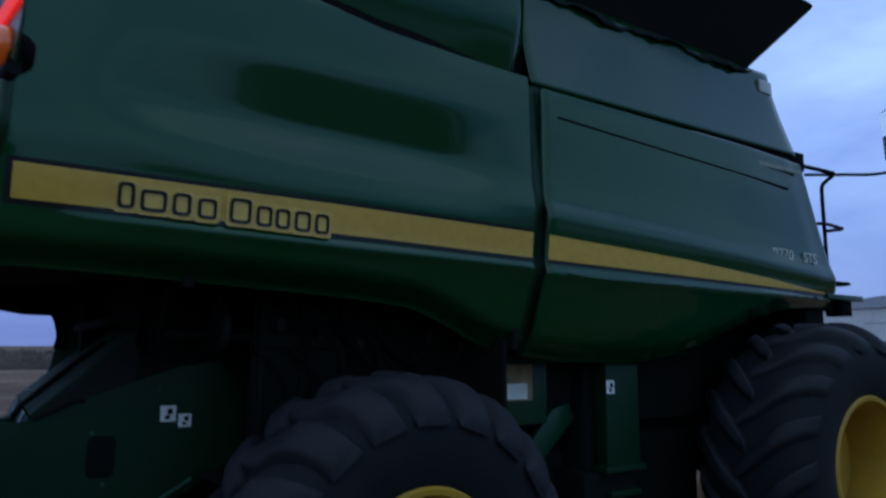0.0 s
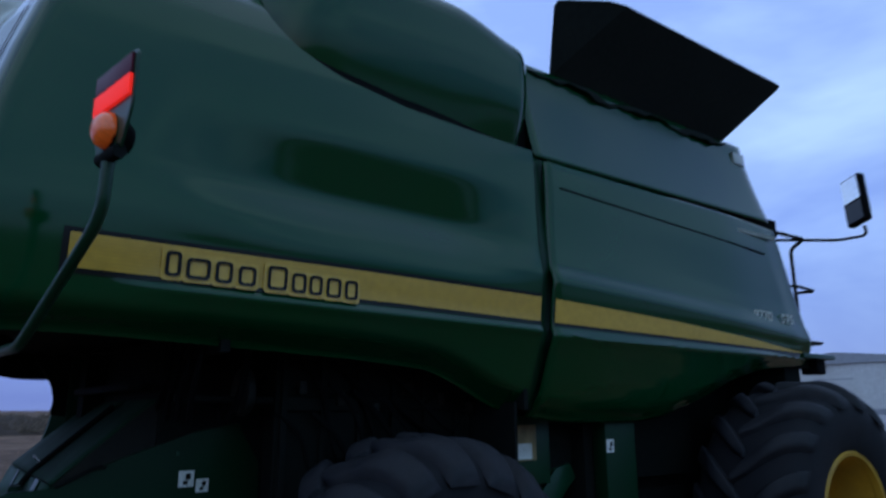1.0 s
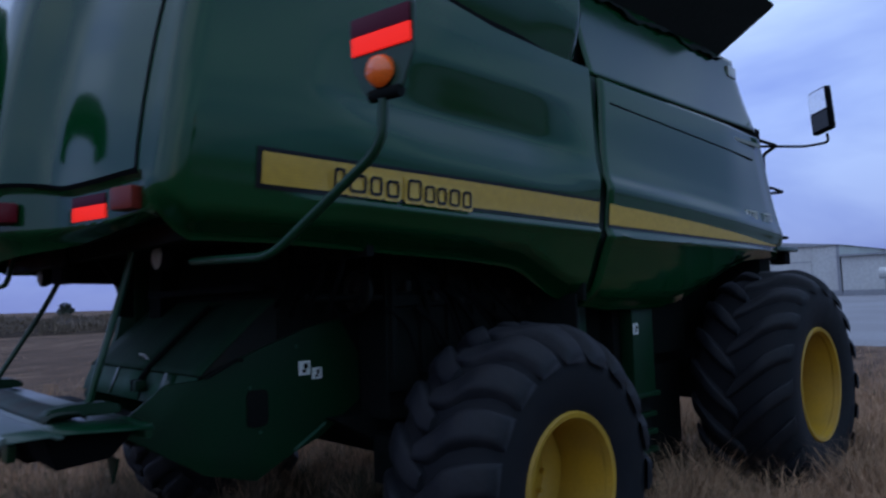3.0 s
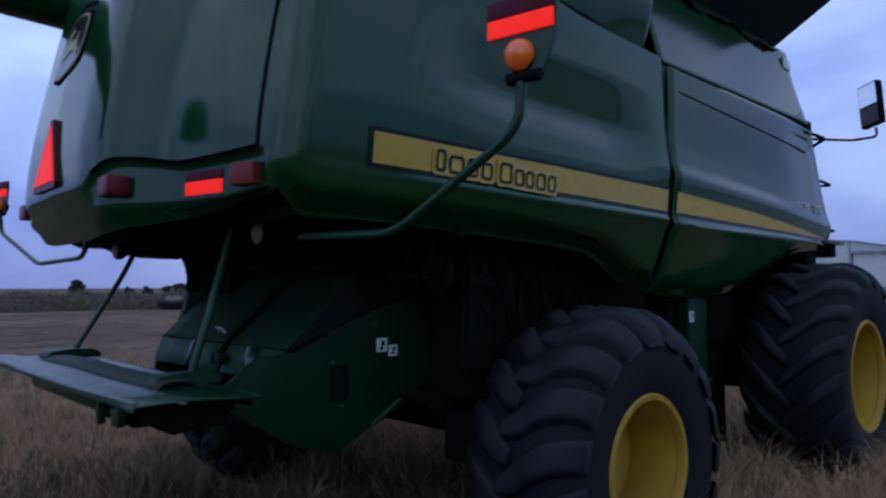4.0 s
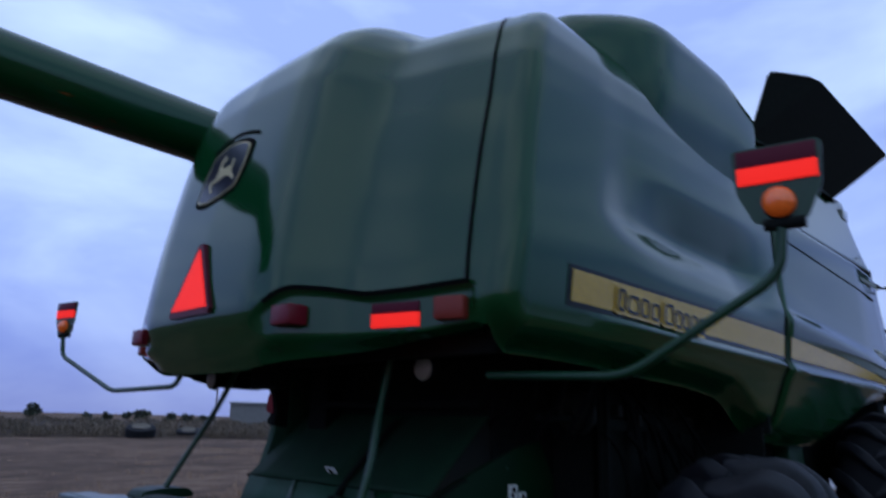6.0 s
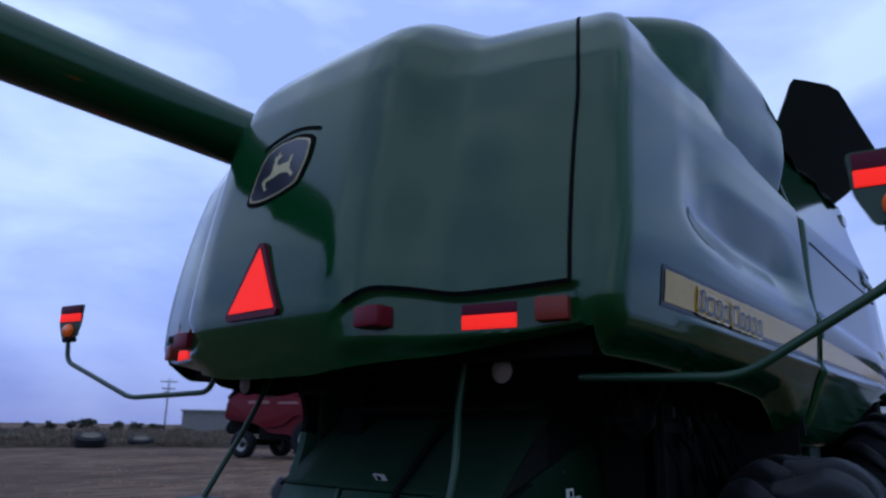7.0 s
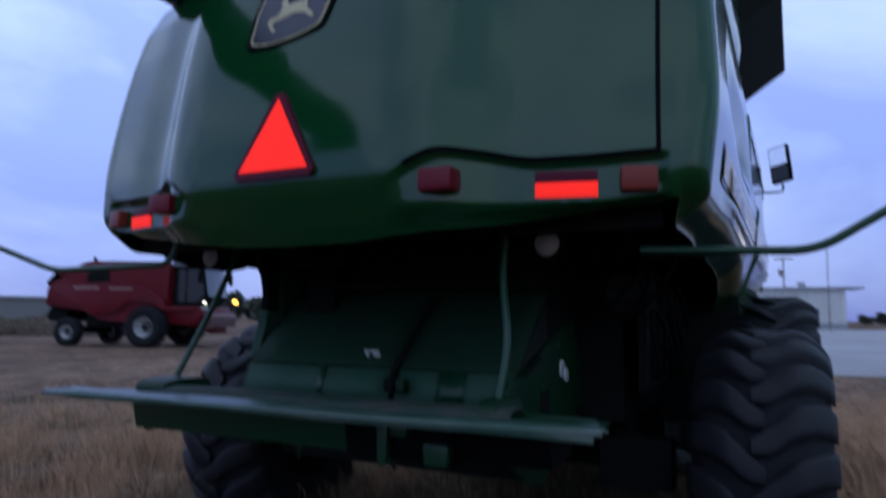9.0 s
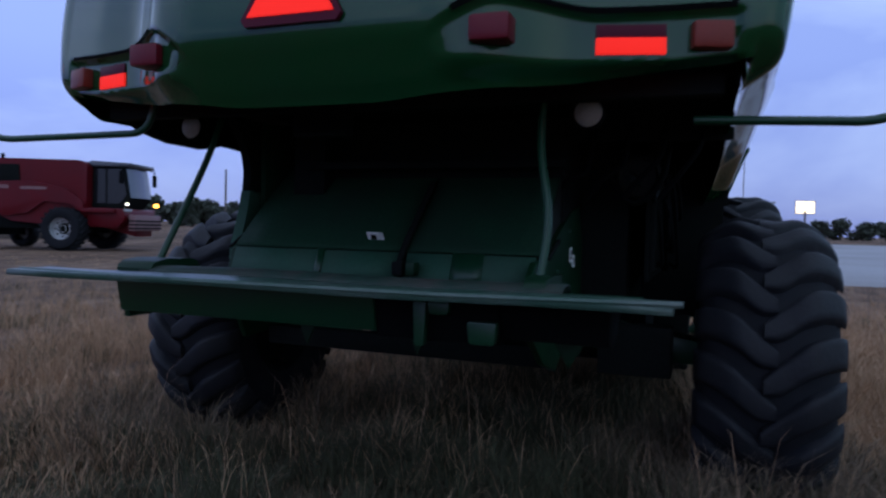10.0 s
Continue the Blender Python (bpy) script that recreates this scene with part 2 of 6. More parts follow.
def earth_material():
    m = bpy.data.materials.new("dry_field_earth")
    m.use_nodes = True
    n, l = m.node_tree.nodes, m.node_tree.links
    b = n["Principled BSDF"]
    b.inputs["Roughness"].default_value = 0.95
    b.inputs["Specular IOR Level"].default_value = 0.15
    tc = n.new("ShaderNodeTexCoord")
    cols = []
    mapn = n.new("ShaderNodeMapping")
    mapn.inputs["Rotation"].default_value = (0, 0, radians(-38))
    mapn.inputs["Scale"].default_value = (0.35, 1.0, 1.0)
    l.new(tc.outputs["Object"], mapn.inputs[0])
    for scale, detail in ((0.16, 6), (1.9, 9), (28.0, 4)):
        t = n.new("ShaderNodeTexNoise")
        t.inputs["Scale"].default_value, t.inputs["Detail"].default_value = scale, detail
        l.new((mapn if scale < 2 else tc).outputs[0 if scale < 2 else "Object"], t.inputs["Vector"])
        cols.append(t)
    r1 = n.new("ShaderNodeValToRGB")
    e = r1.color_ramp.elements
    e[0].position, e[0].color = 0.38, (0.066, 0.043, 0.029, 1)
    e[1].position, e[1].color = 0.62, (0.225, 0.144, 0.096, 1)
    mid = e.new(0.5)
    mid.color = (0.128, 0.077, 0.051, 1)
    mix = n.new("ShaderNodeMix")
    mix.data_type = "FLOAT"
    mix.inputs[0].default_value = 0.58
    l.new(cols[0].outputs["Fac"], mix.inputs[2])
    l.new(cols[1].outputs["Fac"], mix.inputs[3])
    l.new(mix.outputs[0], r1.inputs[0])
    hs = n.new("ShaderNodeHueSaturation")
    mr = n.new("ShaderNodeMapRange")
    mr.inputs["From Min"].default_value, mr.inputs["From Max"].default_value = 0.3, 0.7
    mr.inputs["To Min"].default_value, mr.inputs["To Max"].default_value = 0.62, 1.3
    l.new(cols[2].outputs["Fac"], mr.inputs["Value"])
    l.new(mr.outputs[0], hs.inputs["Value"])
    l.new(r1.outputs[0], hs.inputs["Color"])
    l.new(hs.outputs[0], b.inputs["Base Color"])
    bp = n.new("ShaderNodeBump")
    bp.inputs["Strength"].default_value, bp.inputs["Distance"].default_value = 0.7, 0.05
    l.new(cols[2].outputs["Fac"], bp.inputs["Height"])
    l.new(bp.outputs[0], b.inputs["Normal"])
    return m


EARTH = earth_material()
STRAW = material("dry_grass_blades", (0.42, 0.250, 0.145), 0.85, island=0.30, grain=2)
GREY_STRAW = material("weathered_grass_blades", (0.15, 0.105, 0.068), 0.85, island=0.35, grain=2)
BANK_STALK = material("dry_brush_stalks", (0.135, 0.098, 0.068), 0.9, island=0.5, grain=2)
SEDGE = material("green_grass_blades", (0.060, 0.058, 0.028), 0.85, island=0.35, grain=2)
LOT = material("pale_gravel_lot", (0.27, 0.26, 0.27), 0.85, dust=(0.20, 0.185, 0.18), dust_amount=0.7, grain=9, spread=0.12, blotch=0.12, bump=0.3)

# ---- mesh helpers ----


def part(name, bm, mat, parent=None, label="", smooth=True, solid=0.0):
    """Links a bmesh as one mesh object, under a thing or a part; its points are in the world's metres."""
    me = bpy.data.meshes.new(name)
    bmesh.ops.recalc_face_normals(bm, faces=bm.faces)
    bm.to_mesh(me)
    bm.free()
    me.materials.append(mat)
    if smooth:
        me.polygons.foreach_set("use_smooth", [True] * len(me.polygons))
        me.set_sharp_from_angle(angle=radians(38))
    ob = new(name, me)
    if parent:
        ob.parent = parent
        if parent.parent is None:
            ob.matrix_parent_inverse = parent.matrix_basis.inverted()
    if label:
        tagged(ob, label)
    if solid:
        s = ob.modifiers.new("thickness", "SOLIDIFY")
        s.thickness, s.offset = solid, 0.0
    return ob


def thing(name, at, label, category, group="", kind=""):
    ob = new(name)
    ob.matrix_basis = Matrix.Translation(at)
    ob.empty_display_size = 0.2
    return tagged(ob, label, category, group, kind)


def box(bm, x0, x1, y0, y1, z0, z1, bevel=0.0, m=None):
    made = bmesh.ops.create_cube(bm, size=1.0)["verts"]
    for v in made:
        v.co = Vector((x0 + (v.co.x + 0.5) * (x1 - x0), y0 + (v.co.y + 0.5) * (y1 - y0), z0 + (v.co.z + 0.5) * (z1 - z0)))
    if bevel:
        edges = list({e for v in made for e in v.link_edges})
        made = list({v for f in bmesh.ops.bevel(bm, geom=edges, offset=bevel, segments=2, affect="EDGES", profile=0.6)["faces"] for v in f.verts} | {v for v in made if v.is_valid})
    if m is not None:
        bmesh.ops.transform(bm, matrix=m, verts=[v for v in made if v.is_valid])
    return bm


def prism(bm, outline, axis, a, b, bevel=0.0):
    """An outline of 2D points pushed along an axis; the outline's two numbers are the other axes in order."""
    k = "xyz".index(axis)

    def put(p, d):
        q = list(p)
        q.insert(k, d)
        return bm.verts.new(q)
    lo, hi = [put(p, a) for p in outline], [put(p, b) for p in outline]
    n = len(outline)
    faces = [bm.faces.new(lo), bm.faces.new(list(reversed(hi)))]
    faces += [bm.faces.new((lo[i], lo[(i + 1) % n], hi[(i + 1) % n], hi[i])) for i in range(n)]
    if bevel:
        bmesh.ops.bevel(bm, geom=list({e for f in faces for e in f.edges}), offset=bevel, segments=2, affect="EDGES", profile=0.6)
    return bm


def rounded(points, r, n=5):
    """The points of an outline with its corners rounded."""
    out = []
    for i, p in enumerate(points):
        p, a, c = Vector(p), Vector(points[i - 1]), Vector(points[(i + 1) % len(points)])
        ra, rc = min(r, (a - p).length * 0.45), min(r, (c - p).length * 0.45)
        s, e = p + (a - p).normalized() * ra, p + (c - p).normalized() * rc
        for k in range(n + 1):
            t = k / n
            out.append(tuple(s * (1 - t) ** 2 + p * 2 * t * (1 - t) + e * t * t))
    return out


def bend(points, r, n=5):
    """A path whose inner corners are rounded."""
    pts = [Vector(p) for p in points]
    out = [pts[0]]
    for a, p, c in zip(pts, pts[1:], pts[2:]):
        s = p + (a - p).normalized() * min(r, (a - p).length * 0.45)
        e = p + (c - p).normalized() * min(r, (c - p).length * 0.45)
        out += [s * (1 - k / n) ** 2 + p * 2 * (k / n) * (1 - k / n) + e * (k / n) ** 2 for k in range(n + 1)]
    return out + [pts[-1]]


def tube(bm, points, r, n=10):
    pts = [Vector(p) for p in points]
    rad = list(r) if isinstance(r, (list, tuple)) else [r] * len(pts)
    rings, side = [], None
    for i, p in enumerate(pts):
        d = (pts[min(i + 1, len(pts) - 1)] - pts[max(i - 1, 0)]).normalized()
        if side is None:
            side = d.orthogonal().normalized()
        side = (side - d * side.dot(d)).normalized()
        up = d.cross(side)
        rings.append([bm.verts.new(p + (side * math.cos(2 * math.pi * k / n) + up * math.sin(2 * math.pi * k / n)) * rad[i]) for k in range(n)])
    for a, b in zip(rings, rings[1:]):
        for k in range(n):
            bm.faces.new((a[k], a[(k + 1) % n], b[(k + 1) % n], b[k]))
    bm.faces.new(rings[0])
    bm.faces.new(list(reversed(rings[-1])))
    return bm


def lathe(bm, profile, centre, n=48, axis="y"):
    """A profile of (radius, offset) pairs turned about an axis through the centre."""
    c = Vector(centre)
    rings = []
    for k in range(n):
        a = 2 * math.pi * k / n
        ca, sa = math.cos(a), math.sin(a)
        put = {"y": lambda r, o: (r * ca, o, r * sa), "x": lambda r, o: (o, r * ca, r * sa), "z": lambda r, o: (r * ca, r * sa, o)}[axis]
        rings.append([bm.verts.new(c + Vector(put(r, o))) for r, o in profile])
    for k in range(n):
        a, b = rings[k], rings[(k + 1) % n]
        for i in range(len(profile) - 1):
            bm.faces.new((a[i], a[i + 1], b[i + 1], b[i]))
    return bm


def sheet(bm, rows):
    """A surface through rows of points."""
    grid = [[bm.verts.new(p) for p in row] for row in rows]
    for a, b in zip(grid, grid[1:]):
        for i in range(len(a) - 1):
            bm.faces.new((a[i], a[i + 1], b[i + 1], b[i]))
    return grid


def nb():
    return bmesh.new()


def sstep(a, b, x):
    t = min(1.0, max(0.0, (x - a) / (b - a)))
    return t * t * (3 - 2 * t)


def soft_curve(pairs, sigma, lo, hi, n=400):
    """A table of smoothed values through pairs, as a function."""
    xs = np.linspace(lo, hi, n)
    ys = np.interp(np.linspace(lo - 0.3, hi + 0.3, n * 2), *zip(*pairs))
    step = (hi - lo + 0.6) / (n * 2 - 1)
    k = np.exp(-0.5 * (np.arange(-60, 61) * step / sigma) ** 2)
    ys = np.convolve(np.pad(ys, 60, mode="edge"), k / k.sum(), "valid")
    wide = np.linspace(lo - 0.3, hi + 0.3, n * 2)
    return lambda v: float(np.interp(v, wide, ys))

# ---- the green combine harvester ----
machine = thing("combine_harvester", (2.4, 0, 0), "green combine harvester with yellow wheels and stripe, parked in dry grass", "combine harvester")

# half width of the bodywork by height, with its two soft crease lines
half_width = soft_curve([(1.5, 1.36), (1.62, 1.425), (1.80, 1.505), (1.96, 1.562), (2.045, 1.598), (2.066, 1.618), (2.078, 1.616), (2.098, 1.594), (2.14, 1.593), (2.28, 1.606), (2.36, 1.618),
                         (2.43, 1.626), (2.50, 1.622), (2.60, 1.612), (2.75, 1.603), (3.05, 1.588), (3.2, 1.572), (3.35, 1.54), (3.5, 1.48), (3.62, 1.39), (3.70, 1.27), (3.75, 1.08)], 0.012, 1.5, 3.75)
plain_width = soft_curve([(1.88, 1.545), (2.05, 1.575), (2.15, 1.589), (2.25, 1.601), (2.34, 1.611), (2.42, 1.616), (2.52, 1.615), (2.75, 1.603), (3.05, 1.588), (3.2, 1.572), (3.35, 1.54), (3.5, 1.48), (3.62, 1.39), (3.70, 1.27), (3.75, 1.08)], 0.03, 1.88, 3.75)
# the two crease lines run down towards the front
low_crease = soft_curve([(-0.5, 2.13), (0.5, 2.118), (1.24, 2.102), (2.33, 2.086), (2.45, 2.066), (3.5, 2.053), (5.4, 2.046)], 0.03, -0.5, 5.4)
high_crease = soft_curve([(-0.5, 2.475), (0.4, 2.462), (1.2, 2.442), (2.34, 2.398), (2.44, 2.372), (3.5, 2.317), (5.0, 2.215), (5.4, 2.19)], 0.03, -0.5, 5.4)


def flank_z(x, z):
    """The height at which the flank's profile is read, so that its creases slope with the body."""
    lo, hi = low_crease(x), high_crease(x)
    return z + float(np.interp(z, (1.65, lo, hi, 3.05), (0.0, 2.075 - lo, 2.43 - hi, 0.0)))


def hood_width(x, z, low):
    """Half width of the rear hood: plain at the corner, creased further on, curled under along its lower edge."""
    f = sstep(0.10, 0.60, x)
    curl = 1 - sstep(0.0, 0.15, z - low)
    return plain_width(z) * (1 - f) + half_width(flank_z(x, z)) * f - 0.11 * curl * curl


def panel_width(x, z, low):
    """Half width of the front side panel, with a step in above its sloping crease."""
    q = flank_z(x, z)
    step = 0.030 * (1 - 0.55 * sstep(3.2, 5.2, x)) * sstep(2.425, 2.52, q) * (1 - 0.8 * sstep(2.6, 3.05, q))
    return half_width(q) - 0.07 * (1 - sstep(0.0, 0.16, z - low)) ** 2 - 0.03 * sstep(4.2, 5.35, x) - step


# how far the tail leans forward by height
tail_lean = soft_curve([(1.88, 0.125), (1.93, 0.085), (2.11, 0.0), (2.17, 0.0), (2.30, 0.010), (2.45, 0.030), (2.60, 0.054), (2.75, 0.082), (2.90, 0.112), (3.05, 0.143), (3.3, 0.200), (3.5, 0.285), (3.62, 0.385), (3.72, 0.53), (3.80, 0.76), (3.845, 1.02)], 0.026, 1.88, 3.88)
# where the tail stands by the distance from the machine's middle line
tail_line = soft_curve([(0.0, -0.762), (0.48, -0.752), (0.66, -0.715), (0.80, -0.60), (0.90, -0.535), (1.0, -0.508), (1.2, -0.462), (1.45, -0.385), (1.7, -0.31)], 0.045, 0.0, 1.7)
recess_top = soft_curve([(0.0, 2.03), (0.44, 2.035), (0.54, 2.13), (0.68, 2.205), (0.82, 2.195), (0.98, 2.165), (1.2, 2.17), (1.6, 2.20)], 0.03, 0.0, 1.6)
recess_low = soft_curve([(0.0, 2.03), (0.46, 2.03), (0.52, 2.01), (0.62, 1.985), (0.8, 1.985), (1.0, 1.985), (1.6, 1.99)], 0.02, 0.0, 1.6)
side_low = soft_curve([(-0.6, 1.90), (-0.3, 1.945), (0.05, 1.945), (0.6, 1.925), (1.3, 1.895), (1.72, 1.86), (1.95, 1.775), (2.15, 1.69), (2.4, 1.625), (2.75, 1.585), (3.45, 1.585), (3.7, 1.62), (4.0, 1.72), (4.4, 1.875), (4.7, 1.945), (5.4, 2.005)], 0.05, -0.6, 5.4)
side_top = soft_curve([(-0.6, 3.75), (0.34, 3.75), (0.46, 3.70), (0.58, 3.58), (0.68, 3.47), (0.85, 3.33), (1.11, 3.225), (1.47, 3.165), (1.9, 3.14), (2.4, 3.125)], 0.03, -0.6, 2.4)


tail_narrow = soft_curve([(1.88, 1.0), (3.0, 0.99), (3.2, 0.975), (3.4, 0.945), (3.55, 0.90), (3.66, 0.84), (3.75, 0.76), (3.88, 0.68)], 0.03, 1.88, 3.88)


def tail_shrink(s, z):
    """How far the tail draws in towards its top; less so near the middle."""
    return 1 - (1 - tail_narrow(z)) * (0.35 + 0.65 * sstep(0.4, 1.2, abs(s)))


scoop_depth = soft_curve([(2.2, 0.0), (2.335, 0.0), (2.60, 1.0), (2.88, 0.0), (3.3, 0.0)], 0.028, 2.2, 3.3)


def dish(x, z):
    """The scooped hollow in the side of the rear hood: a rounded lower corner, then a face that leans out again."""
    q = flank_z(x, z)
    u, v, r = (x - 0.18) * 0.48, q - 2.41, 0.19
    inset = r - math.hypot(max(0.0, r - u), max(0.0, r - v)) if u < r or v < r else min(u, v)
    wall = sstep(0.0, 0.17, inset)
    scoop = sstep(0.10, 1.15, x) * (1 - sstep(1.70, 2.4, x))
    rim = 0.022 * (1 - scoop) * (1 - 0.3 * sstep(1.7, 2.3, x)) * (1 - 0.75 * sstep(2.6, 3.2, z))
    return wall * rim + 0.092 * scoop_depth(q) * scoop


def wing_drop(y, z):
    """The tail's outer parts round over lower than its middle."""
    return 0.095 * sstep(0.5, 0.95, abs(y)) * sstep(2.7, 3.4, z)


tail_low = soft_curve([(0.0, 1.885), (0.3, 1.888), (0.46, 1.905), (0.75, 1.94), (1.07, 1.985), (1.3, 2.015), (1.485, 2.04)], 0.03, 0.0, 1.485)


def tail_point(y, z):
    """Where the tail stands; its lamp recess is flat and turns under along the lower edge."""
    a = abs(y)
    lean = tail_lean(z + wing_drop(y, z))
    inside = sstep(-0.016, 0.016, recess_top(a) - z) * sstep(0.44, 0.60, a) * (1 - sstep(1.41, 1.47, a))
    low = tail_low(a)
    turn = 1 - sstep(low - 0.01, max(2.025, low + 0.02), z)
    return tail_line(a) + lean * (1 - inside) + (0.030 + 0.085 * turn) * inside


def hood_mesh():
    rows = []
    levels, half = 200, []
    xs = [2.350 - (2.350 + 0.27) * (k / 110) for k in range(111)]
    for k in range(111):
        half.append(("side", xs[k]))
    for k in range(1, 8):
        half.append(("corner", k / 8))
    for k in range(131):
        half.append(("tail", 1.485 * (1 - k / 130)))
    for sign, seq in ((-1, half), (1, list(reversed(half))[1:])):
        for kind, s in seq:
            col = []
            x0 = s if kind == "side" else -0.27
            low, top = side_low(x0), side_top(x0)
            blend = 0.0 if kind == "side" else 1.0 if kind == "tail" else sstep(0, 1, s)
            top = top + (3.845 - 0.095 * sstep(0.5, 0.95, s) - top) * blend if kind == "tail" else top
            low = low * (1 - blend) + tail_low(1.485) * blend if kind != "tail" else tail_low(s)
            for j in range(levels + 1):
                v = j / levels
                z = low + (top - low) * v
                w = hood_width(-0.27, z, low)
                shrink = tail_shrink(s if kind == "tail" else 1.485, z)
                if kind == "side":
                    f = 1 - sstep(-0.27, 1.1, s)
                    p = (s + tail_lean(z + wing_drop(1.5, z)) * f, sign * (hood_width(s, z, low) - dish(s, z)), z)
                elif kind == "tail":
                    p = (tail_point(s, z), sign * s * shrink, z)
                else:
                    # a quarter turn from the side to the tail
                    xe, ye = tail_point(1.485, z), 1.485 * shrink
                    xsid, ys = -0.27 + tail_lean(z + wing_drop(1.5, z)), w
                    t = s
                    cx, cy = xe + 0.02, ys
                    p = ((1 - t) ** 2 * xsid + 2 * t * (1 - t) * cx + t * t * xe, sign * ((1 - t) ** 2 * ys + 2 * t * (1 - t) * cy + t * t * ye), z)
                col.append(p)
            rows.append(col)
    bm = nb()
    grid = sheet(bm, rows)
    n = len(grid)
    for i in range(n // 2):
        a, b, c, d = grid[i][-1], grid[i + 1][-1], grid[n - 2 - i][-1], grid[n - 1 - i][-1]
        if len({a, b, c, d}) == 4:
            bm.faces.new((a, b, c, d))
        elif len({a, b, d}) == 3:
            bm.faces.new((a, b, d))
    return bm


hood = part("rear_hood", hood_mesh(), GREEN, machine, "glossy dark green sheet metal hood with a scooped side")


def tail_strip(bm, pts, width, proud=0.004):
    """A flat strip that lies on the tail along (y, z) points."""
    rows = []
    for i, (y, z) in enumerate(pts):
        y2, z2 = pts[min(i + 1, len(pts) - 1)]
        y1, z1 = pts[max(i - 1, 0)]
        d = Vector((y2 - y1, z2 - z1)).normalized()
        nrm = Vector((-d.y, d.x)) * width / 2
        rows.append([(tail_point(y + s * nrm.x, z + s * nrm.y) - proud, (y + s * nrm.x) * tail_shrink(y, z), z + s * nrm.y) for s in (-1, 1)])
    sheet(bm, rows)
    return bm


for sign in (-1, 1):
    zs = [2.205 + 1.40 * k / 60 for k in range(61)]
    if sign < 0:
        part("door_seam", tail_strip(nb(), [(sign * 1.425, z) for z in zs], 0.016), BLACK, hood, "black rubber door seal")
    part("door_seam", tail_strip(nb(), [(sign * y, recess_top(y) + 0.014) for y in [(0.57 if sign < 0 else 0.74) + (0.86 if sign < 0 else 0.68) * k / 50 for k in range(51)]], 0.018 if sign < 0 else 0.012), BLACK, hood)

# the panel behind the front gap
for sign in (-1, 1):
    rows = []
    for k in range(101):
        x = 2.442 + (5.385 - 2.442) * k / 100
        col = []
        low, top = side_low(x), 3.085 - 0.035 * k / 100
        for j in range(91):
            z = low + (top - low) * j / 90
            front = sstep(0.9, 1.0, k / 100)
            y = panel_width(x, z, low) - 0.012 * front
            if k == 0:
                y -= 0.02
            col.append((x - (0.33 * (z - 2.1) / 0.92 if z > 2.1 else 0) * sstep(3.9, 5.45, x) * 1.05, sign * y, z))
        rows.append(col)
    bm = nb()
    sheet(bm, rows)
    front_panel = part("front_side_panel", bm, GREEN, machine, "glossy green side panel with a tapering yellow stripe", solid=0.02)
    # black line on the surface paints the shade of a pressed groove
    part("groove_shade_line", tube(nb(), [(x, sign * (panel_width(x, z, 1.6) + 0.010), z) for x, z in ((2.55 + 2.25 * k / 24, 2.932 - 0.106 * k / 24) for k in range(25))], 0.0065, 6), BLACK, front_panel)
    # filler behind the gap between hood and panel, shade painted as darker green
    bm = nb()
    sheet(bm, [[(x, sign * (half_width(1.66 + 1.44 * k / 30) - 0.045), 1.66 + 1.44 * k / 30) for x in (2.32, 2.47)] for k in range(31)])
    part("gap_filler", bm, DEEP_GREEN, machine, "green recess between body panels, darkened for its shade", solid=0.01)
    # slot above the panel
    part("slot_seal", box(nb(), 2.40, 5.15, sign * 1.50 - 0.02, sign * 1.50 + 0.02, 3.02, 3.16), BLACK, machine)

